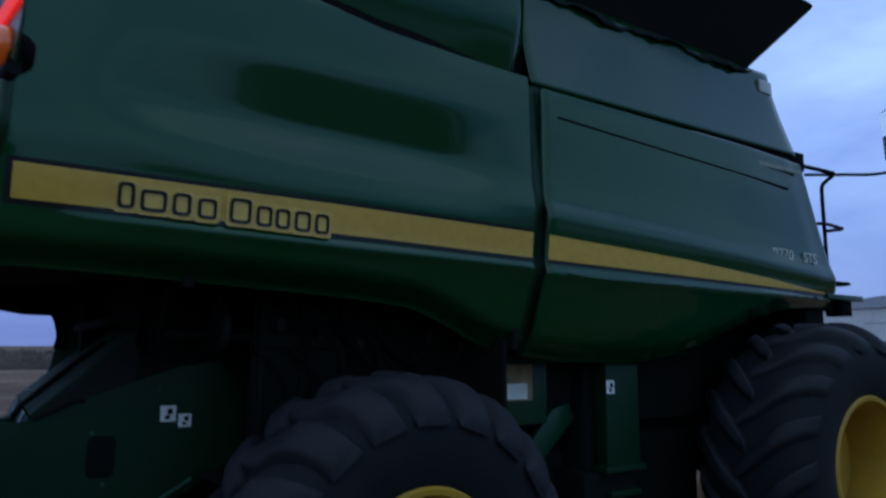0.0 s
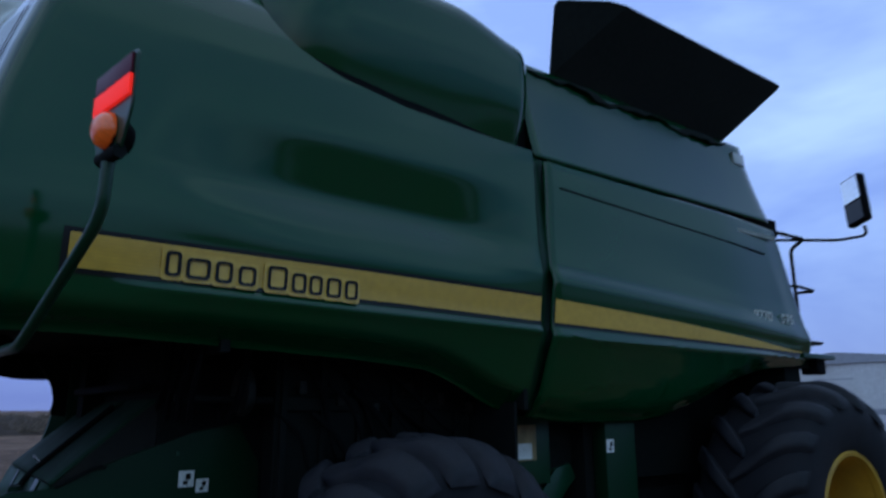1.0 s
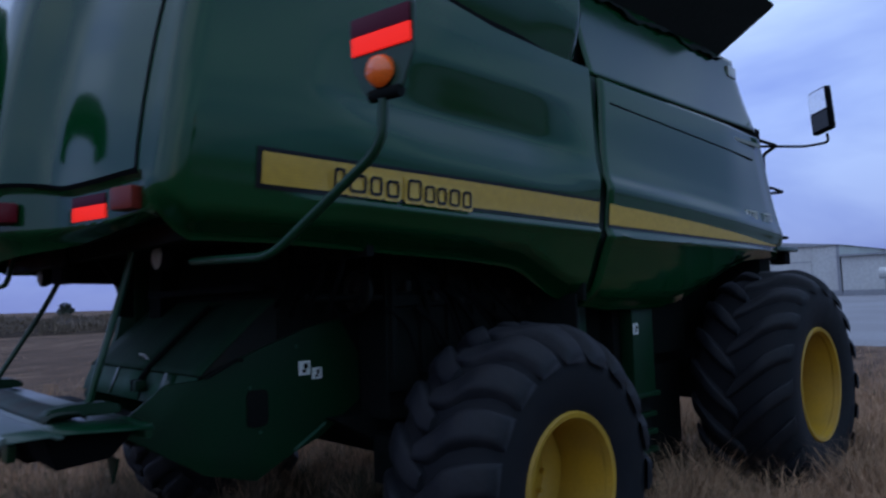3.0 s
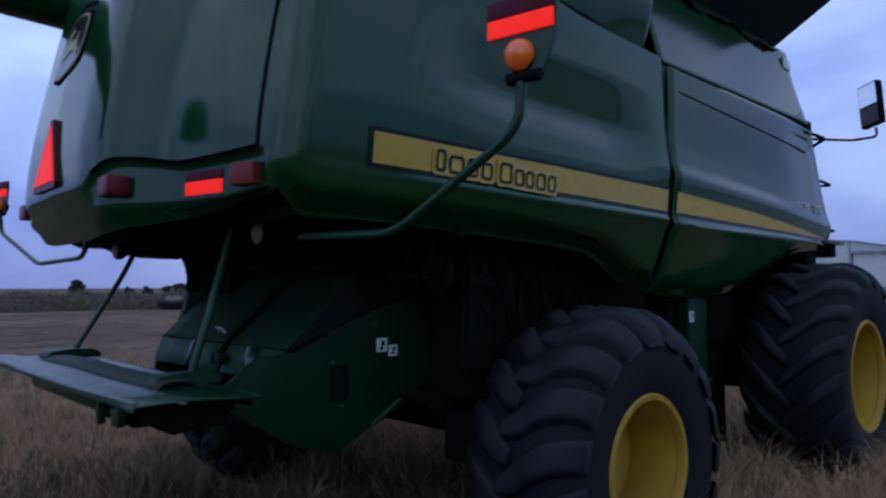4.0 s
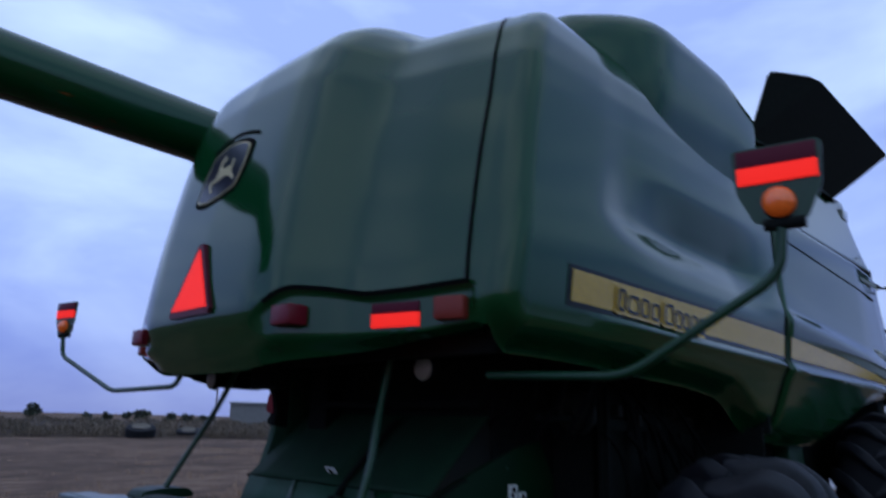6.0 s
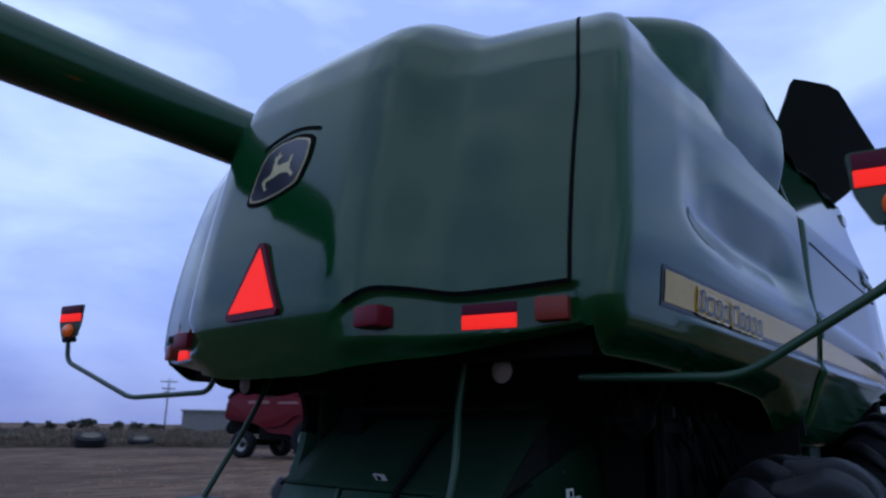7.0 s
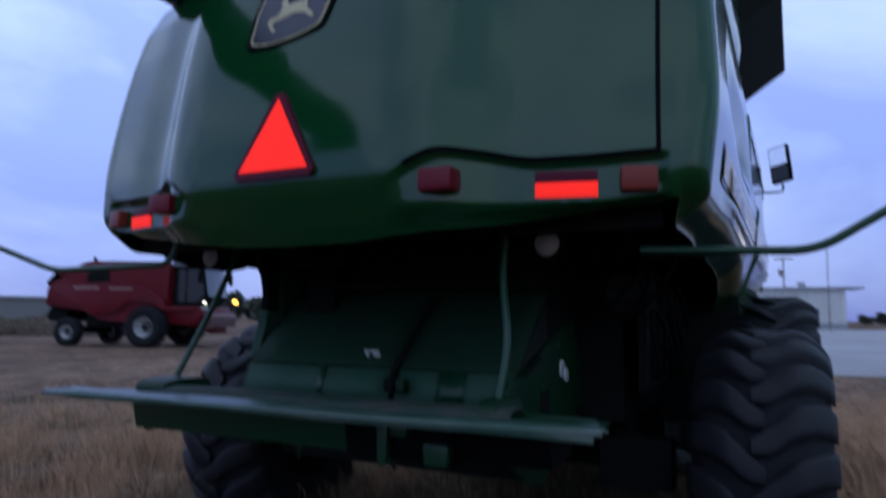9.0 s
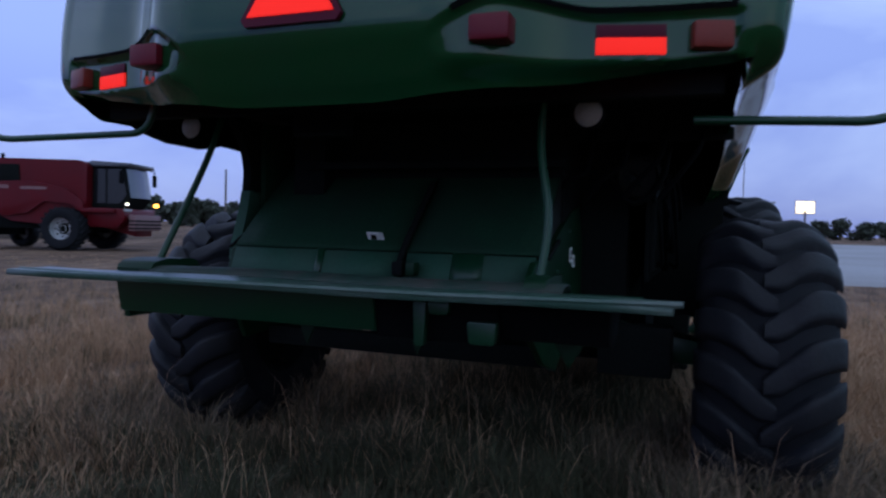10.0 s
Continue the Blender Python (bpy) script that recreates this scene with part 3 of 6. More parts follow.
# grain tank: flat upper side plates, rounded rear covers, core
for sign in (-1, 1):
    rows = []
    for k in range(41):
        f = k / 40
        col = []
        for j in range(21):
            v = j / 20
            xr = 2.405
            xf = 5.07 - 0.09 * v
            x = xr + (xf - xr) * f
            zb, zt = 3.115, 3.79 - 0.005 * f
            roundc = 0.05 * sstep(0.97, 1.0, f)
            col.append((x, sign * (1.538 - 0.138 * (1 - (1 - v) ** 1.45) - roundc), zb + (zt - zb) * v))
        rows.append(col)
    bm = nb()
    sheet(bm, rows)
    plate = part("tank_side_plate", bm, GREEN, machine, "flat green grain tank side plate", solid=0.015)
    part("marker_lamp", box(nb(), 4.76, 4.92, sign * 1.425 - 0.012, sign * 1.425 + 0.012, 3.61, 3.71, 0.008), LAMP_GLASS, plate, "small square clear lamp")
    # rounded cover above the scooped hood edge, bulging outwards
    rows = []
    for k in range(71):
        f = k / 70
        x = 2.385 - f * 2.0
        turn = sstep(0.56, 1.02, f)
        crest = 3.87 + 0.12 * sstep(0.0, 0.28, f) - 0.07 * turn - 0.34 * sstep(0.84, 1.0, f)
        col = []
        for j in range(45):
            v = j / 44
            if v < 0.7:
                u = v / 0.7
                z = 3.04 + (crest - 0.17 - 3.04) * u
                y = 1.562 - 0.24 * 0.08 * math.log(1 + math.exp((0.62 - u) / 0.08))
            else:
                a = (v - 0.7) / 0.3 * math.pi / 2
                z = crest - 0.17 + 0.17 * math.sin(a)
                y = 1.558 - 0.20 * (1 - math.cos(a)) - 0.02 * math.sin(a)
            y -= 0.50 * turn ** 1.8 + 0.05 * (1 - sstep(0.0, 0.035, f))
            col.append((x, sign * y, z))
        col.append((x, sign * 0.3, col[-1][2] + 0.02))
        rows.append(col)
    bm = nb()
    sheet(bm, rows)
    part("rounded_tank_cover", bm, GREEN, machine, "bulging rounded green cover above the scooped hood")
    part("cover_gap", box(nb(), 2.345, 2.415, sign * 1.43 - 0.03, sign * 1.43 + 0.03, 3.1, 3.70), BLACK, machine)
    # black strip added for the shaded gap between scooped edge and bulging cover
    rows = []
    for k in range(61):
        x = 0.60 + 1.76 * k / 60
        f = (2.385 - x) / 2.0
        inner = 1.474 - 0.50 * sstep(0.56, 1.02, f) ** 1.8
        zt = side_top(x)
        tall = 0.045 + 0.05 * sstep(0.6, 1.1, x) * (1 - sstep(1.6, 2.36, x))
        y0 = half_width(zt) - 0.02
        rows.append([(x, sign * y0, zt - 0.01), (x, sign * (0.5 * y0 + 0.5 * inner + 0.006), zt + 0.4 * tall), (x, sign * (inner + 0.012), zt + tall), (x, sign * (inner - 0.05), zt + tall + 0.005)])
    bm = nb()
    sheet(bm, rows)
    part("undercut_shade_strip", bm, BLACK, machine, "black strip for the shaded gap along the scooped hood edge")

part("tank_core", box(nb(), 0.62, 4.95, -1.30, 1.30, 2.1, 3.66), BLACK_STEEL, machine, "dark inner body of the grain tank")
part("tank_top", box(nb(), 2.42, 4.9, -1.37, 1.37, 3.62, 3.70), CANVAS, machine)

# raised grain tank flap and the wavy fabric along its hinge
bm = nb()
hinge, outer = Vector((0, -1.385, 3.785)), Vector((0, -1.83, 4.165))
outline = [Vector(p) for p in ((2.72, -1.39, 3.79), (3.0, -1.828, 4.178))]
outline += [Vector((x, 0, 0)) + hinge + (outer - hinge) * v for x, v in rounded([(3.0, 1.03), (4.885, 1.0), (4.66, -0.10), (3.0, -0.10)], 0.07, 5)[6:18]]
gusset = [Vector((2.72, -1.39, 3.79)), Vector((2.572, -1.60, 4.13)), Vector((2.585, -1.625, 4.165)), Vector((2.65, -1.66, 4.175)), Vector((2.88, -1.79, 4.185)), Vector((3.0, -1.828, 4.178))]
inward = Vector((0, 0.009, 0.012))
for ring in (outline, gusset):
    face = [bm.verts.new(v) for v in ring]
    back = [bm.verts.new(v + inward) for v in ring]
    bm.faces.new(face)
    bm.faces.new(list(reversed(back)))
    for k in range(len(face)):
        bm.faces.new((face[k], face[(k + 1) % len(face)], back[(k + 1) % len(face)], back[k]))
flap = part("tank_flap", bm, CANVAS, machine, "black grain tank extension flap, folded out")
rows = []
for k in range(81):
    x = 2.5 + 2.2 * k / 80
    drop = 0.050 + 0.020 * math.sin(x * 6.3) + 0.012 * math.sin(x * 14.1 + 1) + 0.008 * math.sin(x * 37.0)
    y = 1.407 + 0.012 * math.sin(x * 9.0)
    rows.append([(x, -1.37, 3.80), (x, -y, 3.775), (x, -y - 0.012, 3.775 - drop * 0.5), (x, -y - 0.03, 3.775 - drop)])
bm = nb()
sheet(bm, rows)
part("flap_fabric", bm, CANVAS, machine, "wavy dark fabric hem along the tank flap", solid=0.006)


# yellow stripe with its black edging, lettering shapes
def side_band(bm, pts, sign, proud):
    """A band on the side: rows of (x, low z, high z)."""
    rows = []
    for x, z0, z1 in pts:
        zs = [z0 + (z1 - z0) * j / 6 for j in range(7)]
        rows.append([(x, sign * ((hood_width(x, z, 1.9) - dish(x, z) if x < 2.4 else panel_width(x, z, 1.6)) + proud), z) for z in zs])
    sheet(bm, rows)
    return bm


def stripe_rows(x0, x1, grow, n=40):
    out = []
    for k in range(n + 1):
        x = x0 + (x1 - x0) * k / n
        lo = np.interp(x, [0.0, 1.45, 2.36, 3.6, 5.2], [2.163, 2.150, 2.131, 2.110, 2.080])
        hi = np.interp(x, [0.0, 1.24, 2.36, 3.1, 3.6, 4.4, 5.2], [2.289, 2.280, 2.264, 2.233, 2.209, 2.153, 2.087])
        out.append((x, lo - grow, hi + grow))
    return out


for sign in (-1, 1):
    part("stripe_edging", side_band(nb(), stripe_rows(0.0, 2.345, 0.019), sign, 0.004), INK, machine, "black stripe edging")
    stripe = part("yellow_stripe", side_band(nb(), stripe_rows(0.022, 2.345, 0.0), sign, 0.008), DECAL, machine, "yellow decal stripe with fine ribs")
    part("yellow_stripe", side_band(nb(), stripe_rows(2.447, 5.20, 0.0), sign, 0.015), DECAL, machine, "yellow decal stripe tapering to a point")
    part("stripe_edging", side_band(nb(), [(x, lo - 0.018, lo - 0.002) for x, lo, hi in stripe_rows(2.447, 5.18, 0.0)], sign, 0.013), INK, machine)
    for r in range(1, 9):
        part("stripe_rib", side_band(nb(), [(x, lo + (hi - lo) * r / 9 - 0.001, lo + (hi - lo) * r / 9 + 0.001) for x, lo, hi in stripe_rows(0.03, 2.34, 0.0)], sign, 0.0095), RIM, stripe)
    # plain letter-sized frames in place of the maker's mark
    for a, b, high in ((0.353, 0.413, 0.097), (0.432, 0.527, 0.082), (0.546, 0.616, 0.086), (0.640, 0.715, 0.080), (0.764, 0.852, 0.100), (0.872, 0.940, 0.084), (0.953, 1.016, 0.084), (1.036, 1.108, 0.086), (1.127, 1.192, 0.086)):
        base = 2.164 - (a - 0.353) * 0.030
        for grow, proud, mat, nm in ((0.014, 0.014, DECAL, "mark_outline"), (0.0, 0.022, INK, "mark_shape")):
            bm = nb()
            out = rounded([(a - grow, base - grow), (b + grow, base - grow), (b + grow, base + high + grow), (a - grow, base + high + grow)], 0.020, 4)
            inn = rounded([(a + 0.014, base + 0.013), (b - 0.014, base + 0.013), (b - 0.014, base + high - 0.013), (a + 0.014, base + high - 0.013)], 0.012, 4)
            put = lambda p: bm.verts.new((p[0], sign * (hood_width(p[0], p[1], 1.9) + proud), p[1]))
            ring = [put(p) for p in out]
            if nm == "mark_shape":
                hole = [put(p) for p in inn]
                for k in range(len(ring)):
                    bm.faces.new((ring[k], ring[(k + 1) % len(ring)], hole[(k + 1) % len(ring)], hole[k]))
            else:
                bm.faces.new(ring)
            part(nm, bm, mat, stripe, smooth=False)


def lettering(name, text, size, m, mat, parent, label=""):
    cu = bpy.data.curves.new(name, "FONT")
    cu.body, cu.size, cu.extrude = text, size, 0.0015
    tmp = bpy.data.objects.new(name, cu)
    me = bpy.data.meshes.new_from_object(tmp)
    bpy.data.objects.remove(tmp)
    me.materials.append(mat)
    me.transform(m)
    ob = new(name, me)
    ob.parent = parent
    if parent.parent is None:
        ob.matrix_parent_inverse = parent.matrix_basis.inverted()
    if label:
        tagged(ob, label)
    return ob


text_y = -panel_width(4.8, 2.33, 1.6) - 0.016
lettering("model_number", "9770", 0.104, pose(4.52, text_y, 2.300, 90, 0.9, 0) @ Matrix.Diagonal((1.22, 1, 1, 1)), PALE, machine, "pale model number lettering")
lettering("model_letters", "STS", 0.104, pose(4.90, text_y, 2.295, 90, 0.9, 0) @ Matrix.Diagonal((1.12, 1, 1, 1)), PALE, machine, "pale model letters")
part("small_decal", box(nb(), 4.44, 4.97, -panel_width(4.7, 2.97, 1.6) - 0.014, -panel_width(4.7, 2.97, 1.6) - 0.004, 2.955, 2.985), FADED_DECAL, machine, "faded pale decal bar")

# ---- tail lamps, reflectors, triangle, badge ----


def slab(bm, y0, y1, z0, z1, depth, lift=0.0, bevel=0.006, square=False):
    """A block on the tail, facing back."""
    ym, zm = (y0 + y1) / 2, (z0 + z1) / 2
    x = tail_point(ym, zm)
    tilt = math.atan2(tail_point(y1, zm) - tail_point(y0, zm), y1 - y0)
    tilt = 0.0 if square else tilt
    m = Matrix.Translation((x, ym * tail_shrink(ym, zm), zm)) @ Matrix.Rotation(-tilt, 4, "Z")
    return box(bm, -depth - lift, 0.03 - lift, -(y1 - y0) / 2, (y1 - y0) / 2, -(z1 - z0) / 2, (z1 - z0) / 2, bevel, m)


for sign in (-1, 1):
    def pair(a, b):
        return (min(sign * a, sign * b), max(sign * a, sign * b))
    base = part("lamp_base", slab(nb(), *pair(0.645, 0.745), 2.060, 2.132, 0.03, square=True), BLACK, machine)
    part("lens", slab(nb(), *pair(0.625, 0.760), 2.054, 2.140, 0.068, bevel=0.014, square=True), RED_LENS, base, "dark red tail lamp lens")
    base = part("lamp_base", slab(nb(), *pair(1.30, 1.40), 2.064, 2.140, 0.02), BLACK, machine)
    part("lens", slab(nb(), *pair(1.285, 1.414), 2.056, 2.146, 0.045, bevel=0.014), AMBER_DULL, base, "faded amber turn lamp lens")
    edge = 0.990 if sign < 0 else 1.025
    refl = part("reflector", slab(nb(), *pair(edge, 1.216), 2.098, 2.140, 0.006, bevel=0.002), DARK_RED, machine, "dark red reflector strip")
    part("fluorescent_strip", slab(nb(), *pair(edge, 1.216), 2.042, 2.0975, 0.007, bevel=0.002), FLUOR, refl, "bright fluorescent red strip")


def tail_plate(bm, pts, lift, depth=0.004):
    """A thin plate with an outline of (y, z) points, set off the tail."""
    xm = min(tail_point(y, z) for y, z in pts)
    zc = sum(z for _, z in pts) / len(pts)
    slope = (tail_lean(zc + 0.1) - tail_lean(zc - 0.1)) / 0.2
    xc = tail_point(sum(y for y, _ in pts) / len(pts), zc)
    a = [bm.verts.new((xc + slope * (z - zc) - lift, y, z)) for y, z in pts]
    b = [bm.verts.new(v.co + Vector((depth + 0.02, 0, 0))) for v in a]
    bm.faces.new(a)
    bm.faces.new(list(reversed(b)))
    for i in range(len(a)):
        bm.faces.new((a[i], a[(i + 1) % len(a)], b[(i + 1) % len(a)], b[i]))
    return bm


tri_c = 0.0
outer_tri = [(tri_c - 0.199, 2.168), (tri_c - 0.182, 2.142), (tri_c + 0.182, 2.142), (tri_c + 0.199, 2.168), (tri_c + 0.02, 2.498), (tri_c - 0.02, 2.498)]
tri_ob = part("slow_vehicle_triangle", tail_plate(nb(), outer_tri, 0.014), DARK_RED, machine, "red triangle plate with a dark red border", smooth=False)
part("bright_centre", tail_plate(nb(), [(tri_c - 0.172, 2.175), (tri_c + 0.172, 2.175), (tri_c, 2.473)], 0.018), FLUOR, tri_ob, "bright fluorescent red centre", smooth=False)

badge_c = (0.025, 2.893)
shield = [(-0.205, 0.128), (-0.09, 0.165), (0.05, 0.163), (0.150, 0.125), (0.190, 0.02), (0.205, -0.142), (0.10, -0.156), (-0.04, -0.140), (-0.165, -0.105), (-0.205, 0.02)]


def badge_pts(scale, r):
    return [(badge_c[0] + y, badge_c[1] + z) for y, z in rounded([(a * scale, b * scale) for a, b in shield], r, 4)]


badge = part("badge_plate", tail_plate(nb(), badge_pts(1.10, 0.04), 0.004, 0.02), BLACK, machine, "dark shield badge with pale gold edging")
part("badge_border", tail_plate(nb(), badge_pts(0.98, 0.03), 0.008), PALE_GOLD, badge)
part("badge_field", tail_plate(nb(), badge_pts(0.925, 0.03), 0.010), BADGE_BLUE, badge)
# plain gold shapes stand in for the maker's emblem
for shape in (((0.118, -0.052), (0.108, -0.030), (0.065, -0.020), (0.050, 0.020), (0.058, 0.046), (0.035, 0.060), (0.020, 0.026), (-0.045, 0.030), (-0.080, 0.028), (-0.086, -0.010), (-0.126, -0.045), (-0.118, -0.062), (-0.075, -0.030), (-0.020, -0.022), (0.030, -0.036), (0.080, -0.046)),
              ((0.119, -0.048), (0.092, -0.046), (0.082, -0.080), (0.060, -0.092), (0.085, -0.096)),
              ((0.050, 0.052), (0.060, 0.090), (0.048, 0.074), (0.020, 0.112), (0.022, 0.085), (-0.006, 0.088), (0.026, 0.060)),
              ((-0.085, 0.025), (-0.090, 0.062), (-0.074, 0.066), (-0.066, 0.030))):
    part("badge_mark", tail_plate(nb(), [(badge_c[0] + y, badge_c[1] + z) for y, z in shape], 0.013), PALE_GOLD, badge, "plain gold shape on the badge", smooth=False)
# groove above the badge: only its shade, as a black strip on the tail
part("badge_groove_shade", tail_strip(nb(), [(badge_c[0] + 0.20 - 0.45 * k / 20, badge_c[1] + 0.140 + 0.075 * math.sin(math.pi * (0.12 + 0.75 * k / 20))) for k in range(21)], 0.020, 0.004), BLACK, hood, "black strip for the shade of a pressed groove above the badge")

# ---- unloading auger, folded back along the left flank ----
bm = nb()
tube(bm, [(3.2, 1.37, 3.521), (0.5, 1.37, 3.616), (-2.6, 1.37, 3.724)], 0.202, 36)
auger = part("unloading_auger", bm, GREEN, machine, "long dark green unloading auger tube, folded back")
part("auger_collar", tube(nb(), [(-2.35, 1.37, 3.715), (-2.42, 1.37, 3.718)], 0.212, 36), BLACK, auger)
part("auger_spout", tube(nb(), bend([(-2.58, 1.37, 3.723), (-2.95, 1.37, 3.70), (-3.15, 1.38, 3.35)], 0.2), 0.205, 24), BLACK, auger, "black rubber auger spout")

# ---- marker lamps on bent arms ----


def arm_lamp(pts, yaw):
    arm = part("lamp_arm", tube(nb(), bend(pts, 0.09, 6), 0.0165, 12), GREEN_DULL, machine, "bent green tube arm carrying a warning lamp")
    x, y, z = pts[-1]
    turn = Matrix.Translation((x, y, 0)) @ Matrix.Rotation(radians(yaw), 4, "Z") @ Matrix.Translation((-x, -y, 0))

    def head(name, bm, mat, label=""):
        bmesh.ops.transform(bm, matrix=turn, verts=bm.verts)
        return part(name, bm, mat, arm, label)
    bm = nb()
    prism(bm, rounded([(y - 0.135, z + 0.28), (y + 0.135, z + 0.28), (y + 0.125, z + 0.13), (y + 0.075, z + 0.02), (y - 0.075, z + 0.02), (y - 0.125, z + 0.13)], 0.02, 3), "x", x - 0.004, x + 0.004)
    head("lamp_plate", bm, GREEN_DULL, "dark green backing plate")
    head("reflector", box(nb(), x - 0.012, x - 0.003, y - 0.118, y + 0.118, z + 0.215, z + 0.272, 0.002), DARK_RED, "dark red reflector strip")
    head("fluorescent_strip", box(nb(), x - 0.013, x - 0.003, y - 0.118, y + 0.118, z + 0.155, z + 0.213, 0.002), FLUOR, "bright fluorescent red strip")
    head("lamp_body", lathe(nb(), [(0.001, -0.01), (0.045, -0.01), (0.052, 0.005), (0.05, 0.03), (0.035, 0.05), (0.001, 0.05)], (x, y, z + 0.075), 24, "x"), BLACK)
    head("amber_lens", lathe(nb(), [(0.001, -0.046), (0.026, -0.042), (0.043, -0.030), (0.050, -0.012), (0.050, -0.002)], (x - 0.004, y, z + 0.085), 28, "x"), AMBER_LENS, "round glowing amber lens")
    head("clamp", tube(nb(), [(x, y - 0.07, z + 0.015), (x, y + 0.05, z + 0.015)], 0.02, 10), BLACK_STEEL)


arm_lamp([(-0.125, -1.30, 1.872), (-0.130, -1.56, 1.862), (-0.118, -1.905, 1.850), (-0.018, -2.40, 2.155), (-0.018, -2.415, 2.300)], 10)
arm_lamp([(-0.26, 1.05, 2.03), (-0.28, 1.09, 1.866), (-0.34, 1.95, 1.848), (-0.40, 2.885, 2.13), (-0.41, 2.895, 2.275)], 13)

# ---- under the hood ----
# near-black surfaces: the deep shade in here is partly put into their colour
ys = [-1.46 + 2.92 * k / 40 for k in range(41)]
under = [(tail_line(abs(y)) + 0.17, y) for y in ys] + [(2.30, 1.46), (2.30, -1.46)]
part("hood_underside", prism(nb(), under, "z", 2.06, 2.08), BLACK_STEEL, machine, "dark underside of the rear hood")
part("rear_crossbeam", box(nb(), -0.20, -0.13, -1.40, 1.40, 1.95, 2.03, 0.008), BLACK_STEEL, machine)
part("rear_crossbeam", box(nb(), 0.46, 0.52, -0.72, 0.72, 1.76, 1.80, 0.008), BLACK_STEEL, machine)
part("separator_body", box(nb(), 1.16, 5.0, -0.95, 0.95, 1.02, 2.02, 0.02), BLACK_STEEL, machine, "dark separator housing under the bodywork")
part("chopper_housing", box(nb(), 0.62, 1.2, -0.69, 0.69, 1.0, 2.02, 0.01), BLACK_STEEL, machine, "black chopper housing")
for sign in (-1, 1):
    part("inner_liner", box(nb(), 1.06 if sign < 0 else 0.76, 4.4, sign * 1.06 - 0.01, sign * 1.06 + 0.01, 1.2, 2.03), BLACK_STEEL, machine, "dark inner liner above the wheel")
    part("bulkhead", box(nb(), 2.305, 2.335, min(sign * 1.0, sign * 1.49), max(sign * 1.0, sign * 1.49), 1.66, 2.18), BLACK_STEEL, machine)
part("bulkhead", box(nb(), 0.64, 0.68, -1.46, 0.98, 1.90, 2.03), BLACK_STEEL, machine)
part("lower_trim", prism(nb(), [(-0.15, 1.99), (0.0, 1.92), (0.2, 1.885), (0.46, 1.88), (0.60, 1.91), (0.68, 2.03)], "y", 1.38, 1.42, 0.004), BLACK_STEEL, machine, "dark trim along the lower edge of the hood")
cheek_fill = [(0.19, 1.335), (0.34, 1.476), (0.52, 1.636), (0.75, 1.815), (1.15, 2.01), (1.15, 1.50), (1.02, 1.60), (0.80, 1.56), (0.38, 1.415)]
part("chopper_side", prism(nb(), cheek_fill, "y", -0.676, -0.660, 0.003), DARK_METAL, machine, "dark plate beside the chopper cover")
part("belt_pulley", lathe(nb(), [(0.001, 0.02), (0.10, 0.02), (0.115, 0.0), (0.115, -0.02), (0.10, -0.03), (0.085, -0.015), (0.03, -0.02), (0.001, -0.04)], (0.92, -1.02, 1.75), 28, "x"), DARK_METAL, machine, "dark round drive housing")
part("hydraulic_hose", tube(nb(), bend([(0.86, -0.80, 1.98), (0.84, -0.88, 1.72), (0.83, -1.00, 1.58), (0.85, -1.14, 1.70), (0.88, -1.18, 1.98)], 0.12, 6), 0.016, 8), BLACK, machine)
part("chopper_housing", box(nb(), 0.50, 0.62, 0.60, 0.79, 1.28, 2.02), BLACK_STEEL, machine)
part("fuel_tank", box(nb(), 2.35, 4.1, -0.98, 0.98, 0.52, 1.04, 0.05), BLACK_STEEL, machine, "dark tank between the axles")
part("chopper_side_post", box(nb(), 0.47, 0.72, 0.96, 0.99, 1.20, 2.02), GRIMY_GREEN, machine, "grimy green upright plate beside the chopper")
part("cleaning_shoe", prism(nb(), [(0.9, 1.05), (4.6, 1.05), (4.3, 0.62), (1.5, 0.72)], "y", -0.78, 0.78, 0.01), BLACK_STEEL, machine)
for lamp_y in (-0.915, 0.975):
    lamp = part("work_lamp", lathe(nb(), [(0.001, 0.05), (0.04, 0.05), (0.062, 0.02), (0.062, -0.01), (0.057, -0.02)], (-0.10, lamp_y, 1.915), 24, "x"), BLACK, machine)
    part("lens", lathe(nb(), [(0.001, -0.032), (0.034, -0.03), (0.054, -0.018)], (-0.10, lamp_y, 1.915), 24, "x"), DUSTY_GLASS, lamp, "round dusty work lamp glass")
part("rating_plate", box(nb(), -0.224, -0.218, 0.11, 0.31, 1.855, 1.93), BLACK, machine, "small dull metal plate")
part("underhood_bracket", box(nb(), -0.215, -0.15, 0.08, 0.34, 1.84, 2.05), BLACK_STEEL, machine)

# straw chopper: cheeks, curved rear cover, tailboard
cheek = [(-0.24, 1.14), (0.02, 1.325), (0.19, 1.325), (0.38, 1.415), (0.80, 1.56), (1.02, 1.60), (1.14, 1.40), (1.15, 1.13), (0.88, 0.955), (0.66, 0.875), (0.48, 0.785), (0.20, 0.865), (-0.06, 1.03)]
left_cheek = [(0.14, 1.14), (0.20, 1.33)] + cheek[3:-3] + [(0.30, 0.85)]
